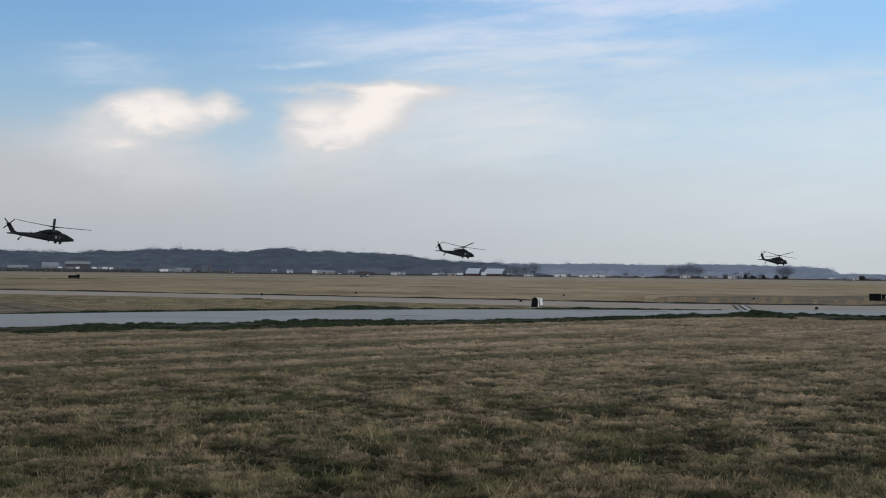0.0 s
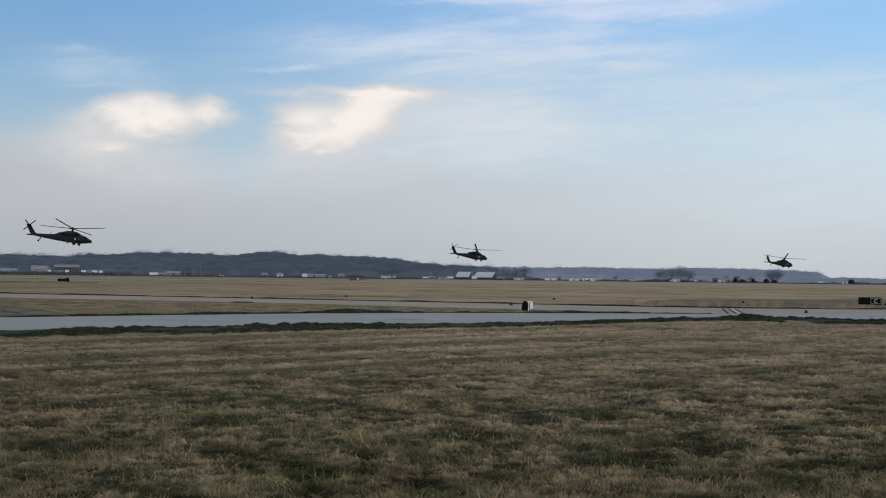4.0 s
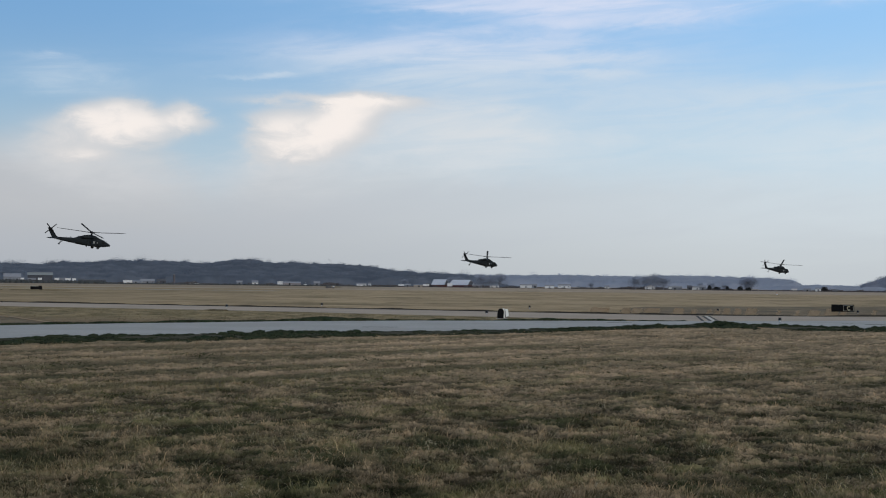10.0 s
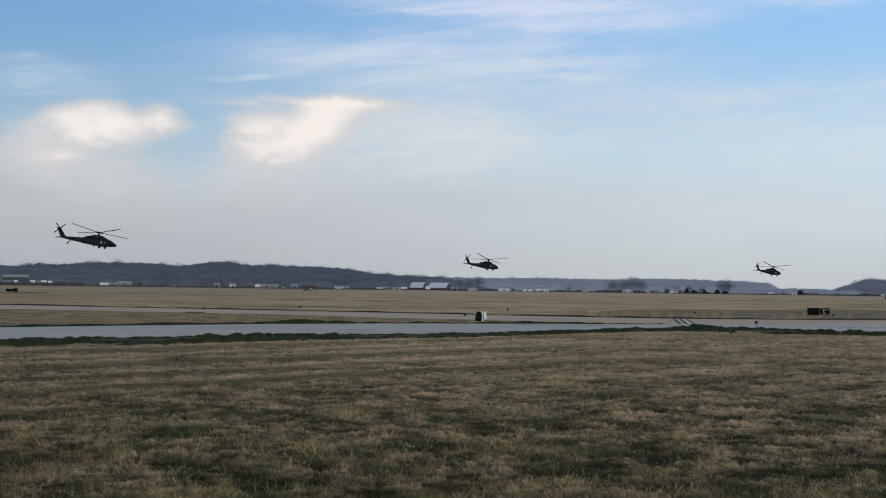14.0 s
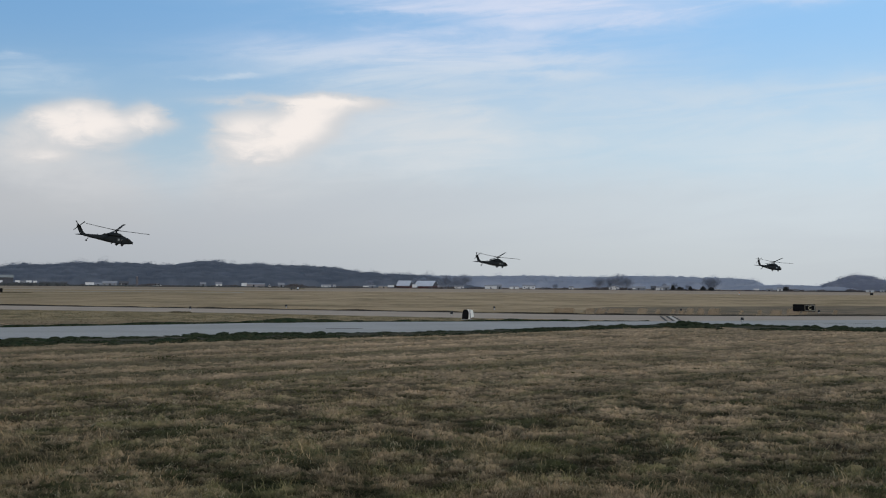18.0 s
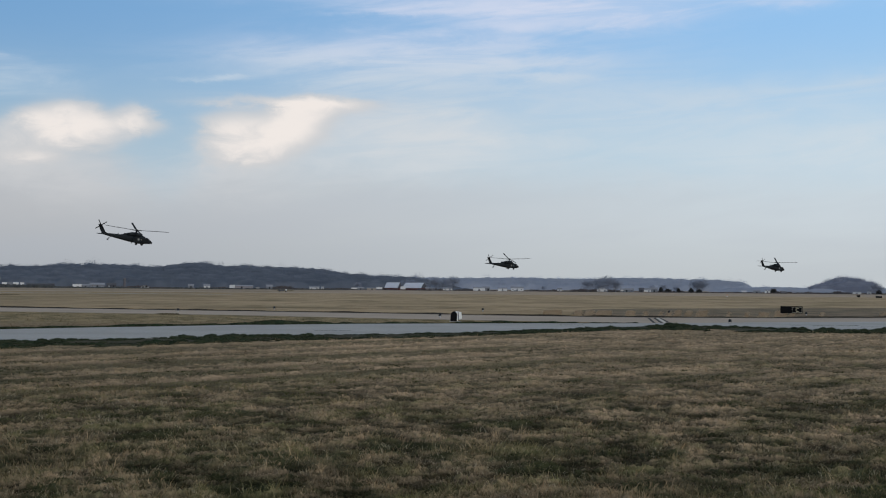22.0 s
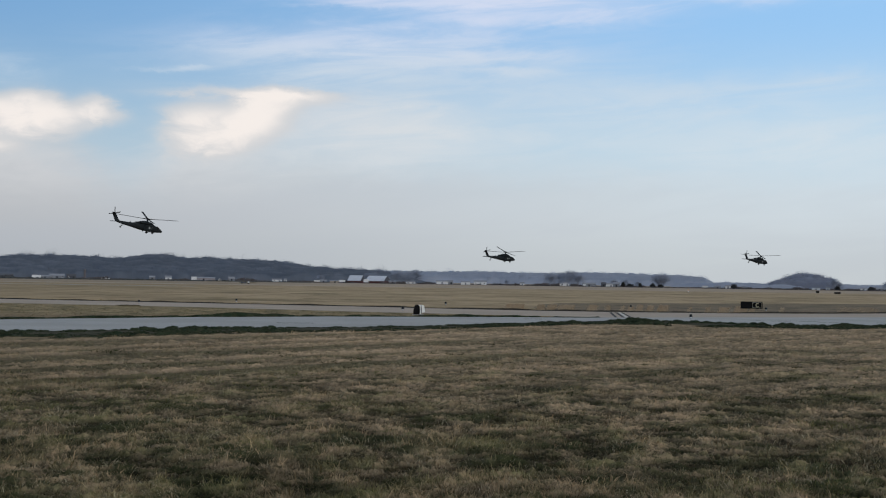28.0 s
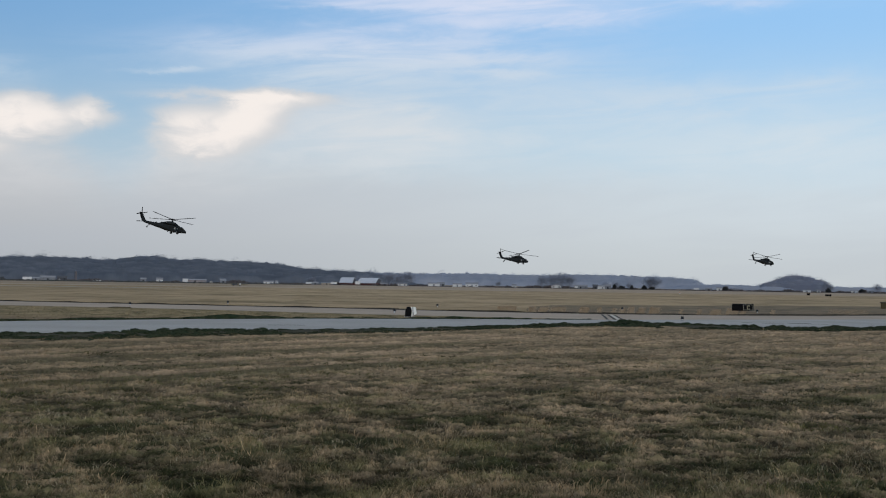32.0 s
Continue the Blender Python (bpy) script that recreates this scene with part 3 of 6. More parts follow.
far_taxiway = slab("taxiway_2", line(b_far, (-200, -64, -52, -36, -20, 0, 13, 24.4, 37, 50, 66, 90, 120)) + [(120, 158), (66, 118), (62, 100), (44, 100)] + line(b_near, (22, 13.3, 0, -17, -31, -50, -72, -200)),
                   0.031, "pale worn concrete taxiway joining the nearer one", OLD_CONCRETE)


def strip(name, x0, y0, x1, y1, w, top, mat, parent, label=""):
    d = Vector((x1 - x0, y1 - y0)).normalized()
    nrm = Vector((-d.y, d.x)) * w / 2
    a, b = Vector((x0, y0)), Vector((x1, y1))
    return part(name, prism(bmesh.new(), [tuple(a - nrm), tuple(b - nrm), tuple(b + nrm), tuple(a + nrm)], 0.02, top), mat, parent, label)


# painted bars and tarred cracks on the concrete
for x0, x1, mat, w, name in ((21.25, 24.2, ASPHALT, 0.24, "dark_bar"), (21.9, 24.8, ASPHALT, 0.24, "dark_bar"), (22.25, 25.12, MARKWHITE, 0.22, "white_bar"), (22.6, 25.42, ASPHALT, 0.2, "dark_bar")):
    strip(name, x0, 104.4, x1, 121.8, w, 0.04, mat, far_taxiway)
for x0, y0, x1, y1, w in ((-6.5, 80.5, -4.1, 81.0, 0.35), (33.5, 99.2, 35.4, 99.9, 0.4), (35.9, 99.8, 37.9, 100.5, 0.55), (32.1, 100.7, 32.9, 100.3, 0.3), (36.4, 96.6, 38.4, 97.4, 0.2), (42.0, 98.0, 42.5, 97.7, 0.3), (12, 96.5, 14, 97, 0.25)):
    strip("tar_patch", x0, y0, x1, y1, w, 0.041, ASPHALT, near_taxiway)

slab("runway_1", [(-420, 470), (420, 600), (420, 640), (-420, 506)], 0.03, "distant pale concrete runway across the field", OLD_CONCRETE)
slab("taxiway_3", [(-400, 388), (-60, 396), (-60, 404), (-400, 398)], 0.028, "distant narrow pale taxiway", CONCRETE)


# ---------------------------------------------------------------- grass
def blades_mesh(name, pos, n, h, w, lean, mat, rng, parent=None):
    """Bent blades in tufts: pos (k,3) roots, n blades a tuft, h and w arrays a tuft."""
    k = len(pos)
    root = np.repeat(pos, n, 0)
    hh = np.repeat(h, n) * rng.uniform(0.55, 1.15, k * n)
    ww = np.repeat(w, n) * rng.uniform(0.6, 1.3, k * n)
    ang = rng.uniform(0, 2 * np.pi, k * n)
    out = rng.uniform(0.2, 1.0, k * n) * lean
    root = root + np.stack([np.cos(ang), np.sin(ang), np.zeros_like(ang)], 1) * (np.repeat(h, n) * rng.uniform(0, 0.35, k * n))[:, None]
    d = np.stack([np.cos(ang), np.sin(ang)], 1)
    fa = rng.uniform(0, np.pi, k * n)
    side = np.stack([np.cos(fa), np.sin(fa), np.zeros_like(fa)], 1) * (ww / 2)[:, None]
    mid = root + np.stack([d[:, 0] * out * hh * 0.35, d[:, 1] * out * hh * 0.35, hh * 0.62], 1)
    tip = root + np.stack([d[:, 0] * out * hh, d[:, 1] * out * hh, hh * rng.uniform(0.75, 1.0, k * n)], 1)
    verts = np.stack([root - side, root + side, mid + side * 0.8, mid - side * 0.8, tip], 1).reshape(-1, 3)
    base = np.arange(k * n)[:, None] * 5
    faces = np.concatenate([base + np.array([0, 1, 2]), base + np.array([0, 2, 3]), base + np.array([3, 2, 4])])
    return raw(name, verts, faces, mat, parent)


def value(x, y, s, seed):
    """Smooth value noise from 0 to 1 on arrays."""
    x, y = x * s + seed * 17.3, y * s + seed * 5.1
    xi, yi = np.floor(x), np.floor(y)
    fx, fy = x - xi, y - yi
    fx, fy = fx * fx * (3 - 2 * fx), fy * fy * (3 - 2 * fy)

    def h(a, b):
        v = np.sin(a * 127.1 + b * 311.7 + seed * 74.7) * 43758.5453
        return v - np.floor(v)
    return (h(xi, yi) * (1 - fx) + h(xi + 1, yi) * fx) * (1 - fy) + (h(xi, yi + 1) * (1 - fx) + h(xi + 1, yi + 1) * fx) * fy


def tufts(x, y, d, rng, n, size, tall, lean):
    """Roots, heights and widths of blades that stand in round tufts, the same for any species."""
    k = len(x)
    ang, rad = rng.uniform(0, 2 * np.pi, (k, n)), np.sqrt(rng.uniform(0, 1, (k, n))) * size[:, None]
    px, py = (x[:, None] + rad * np.cos(ang)).ravel(), (y[:, None] + rad * np.sin(ang)).ravel()
    h = (tall[:, None] * (1.1 - 0.5 * rad / size[:, None])).ravel()
    return np.stack([px, py, np.full_like(px, -0.01)], 1), h, np.repeat(0.007 + 0.00027 * d, n)


def turf_layers(x, y):
    """Heights of the matted turf at several sizes, each from 0 to 1, their places warped so that no lump stays round."""
    u, v = x + 0.7 * y, y - 0.7 * x
    wx = x + 0.25 * value(x, y, 2.3, 71) + 0.09 * value(x, y, 6.1, 72)
    wy = y + 0.35 * value(x, y, 1.9, 73) + 0.12 * value(x, y, 5.3, 74)
    return (value(u * 0.5, v, 0.55, 61), value(wx + 0.3 * wy, wy - 0.2 * wx, 1.5, 62), value(wx - 0.4 * wy, wy + 0.4 * wx, 3.3, 63), value(wx + 0.2 * wy, wy - 0.5 * wx, 7.7, 64), value(wx, wy, 16.0, 65))


def turf_z(x, y):
    """How high the matted turf stands above the flat ground."""
    a, b, c, d, e = turf_layers(x, y)
    low = np.interp(np.hypot(x, y), (15, 30, 60), (1.0, 0.9, 0.7))
    return 0.05 * a + low * (0.075 * b + 0.08 * c ** 1.5 + 0.065 * d ** 1.5 + 0.045 * e) - 0.05


def tuft_light_of(x, y):
    """How light the turf is coloured: crowns of the tufts as if lit, hollows as if shaded."""
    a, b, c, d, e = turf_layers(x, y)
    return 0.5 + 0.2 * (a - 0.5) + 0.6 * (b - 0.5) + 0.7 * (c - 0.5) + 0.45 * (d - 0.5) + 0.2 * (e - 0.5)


# plan places of the darker green patches in the turf
GREEN_SPOTS = [(-13.5, 40.8), (-7.0, 39.8), (-1.2, 42.2), (-4.1, 26.8), (-5.1, 23.4), (-3.7, 19.1), (-2.0, 19.8), (-0.4, 21.8), (-7.0, 19.7), (-2.5, 17.3), (-13.3, 51.3), (-12.8, 36.7), (0.6, 42.5), (9.5, 70.4), (14.6, 44.2),
               (1.8, 25.6), (0.4, 21.7), (3.4, 21.1), (2.3, 19.6), (10.4, 30.3), (4.1, 17.8), (6.8, 19.3), (10.1, 48.8), (8.7, 38.4), (4.8, 32.5), (-2.8, 32.8), (-9.0, 38.2), (18.5, 53.3), (15.1, 48.8), (18.5, 46.0), (14.4, 33.7), (11.7, 30.1), (1.6, 25.3), (11.0, 58.4), (5.2, 56.1), (-4.9, 47.2)]


def spot_list():
    """Every dark spot of the turf, with its half width: the named ones and small ones scattered more thickly close by."""
    rng = random.Random(68)
    out = [(cx, cy, 0.28 + 0.022 * cy) for cx, cy in GREEN_SPOTS]
    for i in range(420):
        d = 14.5 + 34 * rng.random() ** 1.5
        a = radians(rng.uniform(-24, 25))
        out.append((d * math.sin(a), d * math.cos(a), (0.05 + 0.007 * d) * rng.uniform(0.6, 1.7)))
    return out


SPOTS = spot_list()


def weed_width(x):
    """How far the weeds along the pavement spread into the turf."""
    return np.interp(x, (-40, -31, -22, -17, -12, -7, 0, 10, 16, 24, 27, 30, 33, 38, 50), (9.5, 9.5, 9.5, 10, 9.2, 7.4, 6.8, 4.6, 5.5, 13, 10.5, 6, 4.6, 4.4, 5))


def near_turf():
    """The matted turf before the watcher, fine enough to show its tussocks."""
    az = np.radians(np.linspace(-26.0, 27.0, 940))
    drop = np.linspace(490.0, 62.0, 300)
    d = 6351.0 / drop
    rng = np.random.default_rng(66)
    aa, dd = np.meshgrid(az, d)
    x, y = dd * np.sin(aa), dd * np.cos(aa)
    tips = rng.uniform(0, 1, x.shape) ** 2
    z = turf_z(x, y) + 0.035 * tips
    lim = a_near(x) - weed_width(x) + 0.6
    z = np.where(y < lim, np.minimum(z, 0.02 + np.clip((lim - y) / 6.0, 0, 1) * 0.3), -0.08)
    verts = np.stack([x.ravel(), y.ravel(), z.ravel()], 1)
    r, c = x.shape
    i = (np.arange(r - 1)[:, None] * c + np.arange(c - 1)[None, :]).ravel()
    faces = np.stack([i, i + 1, i + c + 1, i + c], 1)
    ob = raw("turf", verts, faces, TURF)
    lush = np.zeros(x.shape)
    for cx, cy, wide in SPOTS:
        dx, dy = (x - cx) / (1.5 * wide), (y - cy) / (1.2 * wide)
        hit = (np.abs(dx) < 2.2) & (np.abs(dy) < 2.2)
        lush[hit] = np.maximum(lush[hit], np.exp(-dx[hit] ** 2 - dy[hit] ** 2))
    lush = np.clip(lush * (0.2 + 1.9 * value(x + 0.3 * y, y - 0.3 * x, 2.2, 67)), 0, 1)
    # painted relief shading, kept as a point attribute
    tuft_light = tuft_light_of(x, y) + 0.4 * (tips - 0.33)
    ob.data.attributes.new("tuft_light", "FLOAT", "POINT").data.foreach_set("value", np.clip(tuft_light, 0, 1).ravel().astype(np.float32))
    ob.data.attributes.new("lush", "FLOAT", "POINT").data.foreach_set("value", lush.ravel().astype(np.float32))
    tagged(ob, "matted tussocky winter turf, straw, brown and dull green", "turf", kind="structure")


near_turf()


def near_grass():
    """Bent strands that lie over the matted turf."""
    rng = np.random.default_rng(11)
    k = 20000
    d = 13.5 + 78 * rng.uniform(0, 1, k) ** 1.9
    az = np.radians(rng.uniform(-25, 26, k))
    x, y = d * np.sin(az), d * np.cos(az)
    lush = 0.5 * value(x, y, 0.35, 1) + 0.5 * value(x + 0.3 * y, y - 0.3 * x, 1.1, 2)
    keep = (y < a_near(x) - weed_width(x) + 0.6) & (rng.uniform(0, 1, k) < 0.25 + 1.0 * lush)
    for cx, cy, wide in SPOTS:
        keep &= (((x - cx) / (1.4 * wide)) ** 2 + ((y - cy) / (1.1 * wide)) ** 2 > 0.8) | (rng.uniform(0, 1, k) < 0.25)
    x, y, d, lush = x[keep], y[keep], d[keep], lush[keep]
    size = (0.14 + 0.30 * lush) * rng.uniform(0.5, 1.5, len(x)) * (0.85 + d / 90)
    tall = (0.045 + 0.08 * lush) * rng.uniform(0.6, 1.6, len(x)) * np.interp(d, (20, 45), (1.25, 0.75))
    pos, h, w = tufts(x, y, d, rng, 15, size, tall, 1.0)
    pos[:, 2] = np.maximum(0.0, turf_z(pos[:, 0], pos[:, 1])) - 0.01
    tone = tuft_light_of(pos[:, 0], pos[:, 1])
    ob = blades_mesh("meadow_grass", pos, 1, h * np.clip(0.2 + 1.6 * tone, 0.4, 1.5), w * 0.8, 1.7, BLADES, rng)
    ob.data.attributes.new("tuft_light", "FLOAT", "POINT").data.foreach_set("value", np.repeat(np.clip(tone, 0, 1), 5).astype(np.float32))
    tagged(ob, "short matted winter grass, straw brown with faded green", "grass", kind="stuff")


near_grass()


def green_patches():
    rng = np.random.default_rng(17)
    xs, ys, hs = [], [], []
    for cx, cy, wide in SPOTS:
        k = int(8 + 55 * min(1.0, wide))
        xs.append(cx + rng.normal(0, wide * 0.7, k))
        ys.append(cy + rng.normal(0, wide * 0.6, k))
        hs.append(rng.uniform(0.05, 0.11, k))
    x, y, tall = np.concatenate(xs), np.concatenate(ys), np.concatenate(hs)
    d = np.hypot(x, y)
    keep = (y < a_near(x) - weed_width(x)) & (d > 14)
    x, y, d, tall = x[keep], y[keep], d[keep], tall[keep]
    pos, h, w = tufts(x, y, d, rng, 6, 0.10 + 0.002 * d, tall * 0.8, 1.0)
    pos[:, 2] = turf_z(pos[:, 0], pos[:, 1]) - 0.015
    ob = blades_mesh("green_tufts", pos, 1, h, w * 0.9, 1.8, GREEN_BLADES, rng)
    tagged(ob, "dark green tufts in the straw-coloured turf", "grass", kind="stuff")


green_patches()


def loose_strands():
    """Pale bent stalks and yellow-green tufts that stand out of the matted turf close by."""
    rng = np.random.default_rng(19)
    k = 3000
    d = 14.0 + 32 * rng.uniform(0, 1, k) ** 1.5
    az = np.radians(rng.uniform(-24, 25, k))
    x, y = d * np.sin(az), d * np.cos(az)
    keep = value(x, y, 0.5, 21) + 0.5 * value(x, y, 1.6, 22) > 0.70
    x, y, d = x[keep], y[keep], d[keep]
    pos, h, w = tufts(x, y, d, rng, 9, 0.08 + 0.3 * rng.uniform(0, 1, len(x)), rng.uniform(0.08, 0.17, len(x)), 1.0)
    pos[:, 2] = turf_z(pos[:, 0], pos[:, 1]) - 0.02
    ob = blades_mesh("straw_stalks", pos, 1, h, w * 0.6, 1.9, STRANDS, rng)
    tagged(ob, "pale bent dead stalks in the turf", "grass", kind="stuff")
    xs, ys = [], []
    for cx, cy, r in ((-9.5, 30.0, 1.0), (-6.5, 33.5, 1.2), (-5.0, 35.5, 1.0), (-3.5, 33.0, 0.8), (-10.4, 27.4, 0.7), (-7.9, 25.9, 0.6), (-2.2, 37.5, 1.2), (5.6, 17.2, 0.5), (6.3, 16.9, 0.5), (-1.0, 28.0, 0.5), (-8.6, 20.6, 0.4), (-5.9, 29.0, 0.8), (3.2, 42.0, 1.0), (9.5, 24.5, 0.4), (-11.5, 33.5, 0.7)):
        xs.append(cx + rng.normal(0, r * 1.2, 70))
        ys.append(cy + rng.normal(0, r, 70))
    x, y = np.concatenate(xs), np.concatenate(ys)
    pos, h, w = tufts(x, y, np.hypot(x, y), rng, 9, np.full(len(x), 0.14), rng.uniform(0.05, 0.13, len(x)), 1.0)
    pos[:, 2] = turf_z(pos[:, 0], pos[:, 1]) - 0.02
    ob = blades_mesh("fresh_grass", pos, 1, h, w * 0.8, 1.5, LIME_BLADES, rng)
    tagged(ob, "tufts of fresh yellow-green grass", "grass", kind="stuff")


loose_strands()


def field_grass():
    """Rough grass of the strips between and beyond the taxiways."""
    rng = np.random.default_rng(12)
    k = 26000
    d = rng.uniform(66, 200, k)
    az = np.radians(rng.uniform(-25.5, 26.5, k))
    x, y = d * np.sin(az), d * np.cos(az)
    island = (y > a_far(x) + 0.6) & (y < b_near(x) - 0.6)
    keep = island | ((y > b_far(x) + 1.0) & (y < b_far(x) + 12))
    x, y, d = x[keep], y[keep], d[keep]
    lush = value(x, y, 0.12, 3)
    h = (0.03 + 0.06 * lush) * rng.uniform(0.6, 1.4, len(x))
    ob = blades_mesh("rough_grass", np.stack([x, y, np.full_like(x, -0.01)], 1), 5, h, 0.010 + 0.0002 * d, 2.4, BLADES, rng)
    ob.data.attributes.new("tuft_light", "FLOAT", "POINT").data.foreach_set("value", np.full(len(x) * 25, 0.5, dtype=np.float32))
    tagged(ob, "rough dry grass beyond the taxiways", "grass", kind="stuff")


field_grass()


def leaf_clumps(name, x, y, r, h, n, leaf, mat, rng):
    """Low bushy domes: small leaves turned every way over each dome's skin."""
    m = len(x) * n
    cx, cy, rr, hh = (np.repeat(a, n) for a in (x, y, r, h))
    up = rng.uniform(0, 1, m)
    ang = rng.uniform(0, 2 * np.pi, m)
    skin = rng.uniform(0.86, 1.02, m)
    rad = rr * np.sqrt(np.maximum(0, 1 - up * up)) * skin
    at = np.stack([cx + rad * np.cos(ang), cy + rad * np.sin(ang), np.maximum(0.01, hh * up * skin)], 1)
    out = np.stack([np.cos(ang) * (1 - up), np.sin(ang) * (1 - up), up + 0.3], 1) + rng.normal(0, 0.55, (m, 3))
    out = out / np.linalg.norm(out, axis=1)[:, None]
    way = np.cross(out, rng.normal(0, 1, (m, 3)))
    way = way / np.linalg.norm(way, axis=1)[:, None]
    side = np.cross(out, way) * 0.55
    size = (leaf * rng.uniform(0.6, 1.3, m))[:, None]
    verts = np.stack([at - way * size, at + side * size, at + way * size, at - side * size], 1).reshape(-1, 3)
    faces = np.arange(m)[:, None] * 4 + np.array([0, 1, 2, 3])
    # a lumpy body below the leaves
    seg, tiers = 9, np.radians((-4.0, 25.0, 50.0, 72.0, 87.0))
    q = len(x)
    a = np.linspace(0, 2 * np.pi, seg, endpoint=False)[None, None, :]
    lump = rng.uniform(0.72, 1.0, (q, len(tiers), seg))
    e = tiers[None, :, None]
    body = np.stack([x[:, None, None] + r[:, None, None] * np.cos(e) * np.cos(a) * lump, y[:, None, None] + r[:, None, None] * np.cos(e) * np.sin(a) * lump, h[:, None, None] * np.sin(e) * lump + 0 * a], 3).reshape(-1, 3)
    grid = (np.arange(q)[:, None, None] * len(tiers) + np.arange(len(tiers) - 1)[None, :, None]) * seg
    i0, i1 = np.arange(seg)[None, None, :], (np.arange(seg)[None, None, :] + 1) % seg
    quads = np.stack([grid + i0, grid + i1, grid + seg + i1, grid + seg + i0], 3).reshape(-1, 4)
    return raw(name, np.concatenate([verts, body]), np.concatenate([faces, quads + len(verts)]), mat)


def weed_band():
    """Dark green leafy weeds that line the pavement edges in clumps."""
    rng = np.random.default_rng(13)
    k = 4200
    x = rng.uniform(-36, 62, k)
    t = rng.uniform(0, 1, k)
    clump = value(x, x * 0 + 0.5, 0.22, 5) * 0.55 + value(x, x * 0 + 2.5, 0.75, 6) * 0.45
    wide = weed_width(x) * (0.8 + 0.5 * value(x, x * 0 + 4.0, 0.5, 7))
    y = a_near(x) + 0.3 - t * wide
    tall = np.interp(x, (-36, -15, -10, -7, -3, 1, 14, 22, 32, 44, 62), (0.30, 0.30, 0.27, 0.19, 0.17, 0.28, 0.30, 0.48, 0.42, 0.28, 0.28))
    h = 0.72 * tall * np.clip(0.2 + 2.0 * (clump - 0.3) * (1 - 0.6 * t), 0.25, 1.6) * rng.uniform(0.4, 1.35, k)
    bare = value(x * 0.6, y, 0.55, 18) < np.interp(x, (-20, 0, 12), (0.37, 0.31, 0.30)) * np.clip(3.0 * t, 0.3, 1)
    keep = (rng.uniform(0, 1, k) < 0.55 + 0.7 * clump) & ~bare
    ob = leaf_clumps("pavement_weeds", x[keep], y[keep], 0.24 + 0.75 * h[keep], h[keep], 18, 0.05, WEEDS, rng)
    tagged(ob, "dark green leafy weeds along the pavement edge", "weeds", kind="stuff")
    # the far lip of the near taxiway
    k = 2600
    x = rng.uniform(-40, 20, k)
    strong = 0.25 + 0.75 * np.exp(-((x + 9.2) / 2.6) ** 2) + 0.35 * np.exp(-((x + 16) / 6) ** 2) + 0.45 * np.exp(-((x - 7.5) / 2.6) ** 2)
    clump = value(x, x * 0 + 7.5, 0.35, 8) * 0.5 + value(x, x * 0 + 9.5, 1.1, 9) * 0.5
    t = rng.uniform(0, 1, k)
    y = a_far(x) + 0.1 + t * (0.8 + 3.4 * strong)
    h = np.clip(0.05 + 0.5 * (clump - 0.3) * (1 - 0.5 * t), 0.05, 0.32) * (0.5 + 1.3 * strong)
    keep = (rng.uniform(0, 1, k) < (0.2 + 1.0 * clump) * (0.25 + strong)) & (y < b_near(x) - 0.5)
    ob = leaf_clumps("verge_weeds", x[keep], y[keep], 0.25 + 0.9 * h[keep], h[keep], 20, 0.035, WEEDS, rng)
    tagged(ob, "low dark weeds on the far verge of the taxiway", "weeds", kind="stuff")
    # short dark drifts of coarse grass out in the field
    xs, ys, hs = [], [], []
    for x0, y0, x1, y1, deep, k in ((-121, 322, -107.6, 331, 10, 420), (-131, 316, -123, 321, 6, 150), (-86, 770, -73, 740, 50, 110), (-25.6, 122.3, -23.6, 121.7, 1.2, 70)):
        t = rng.uniform(0, 1, k)
        xs.append(x0 + (x1 - x0) * t)
        ys.append(y0 + (y1 - y0) * t + rng.uniform(-0.5, 0.5, k) * deep * np.sin(np.pi * t))
        hs.append(rng.uniform(0.03, 0.12, k) * (1 + y0 / 500))
    x, y, h = np.concatenate(xs), np.concatenate(ys), np.concatenate(hs)
    ob = leaf_clumps("coarse_grass", x, y, 2.5 * h, h, 6, 0.08, COARSE, rng)
    tagged(ob, "short dark drifts of coarse grass in the field", "grass", kind="stuff")


weed_band()


def verge():
    """Dark ground under the weeds, its turf side ragged."""
    rng = random.Random(9)
    bm = bmesh.new()
    rows = []
    for i in range(420):
        x = -42 + 0.25 * i
        far, wide = float(a_near(x)) + 0.15, float(weed_width(x)) * (0.75 + 0.25 * math.sin(0.8 * x) * math.sin(0.31 * x)) * rng.uniform(0.8, 1.1)
        rows.append([bm.verts.new((x, far - wide * t, z)) for t, z in ((0.0, 0.012), (0.45, 0.05), (1.0, 0.014))])
    for r0, r1 in zip(rows, rows[1:]):
        for k in range(2):
            bm.faces.new((r0[k], r0[k + 1], r1[k + 1], r1[k]))
    bmesh.ops.recalc_face_normals(bm, faces=bm.faces)
    soil = material("dark_verge", ((0.047, 0.044, 0.029), (0.030, 0.032, 0.020), (0.085, 0.072, 0.049)), 0.95, scale=0.5, fine=6, bump=0.3, space="World", spec=0.03)
    tagged(part("verge", bm, soil), "dark verge of soil and low leaves along the taxiway", "ground", kind="structure")


verge()


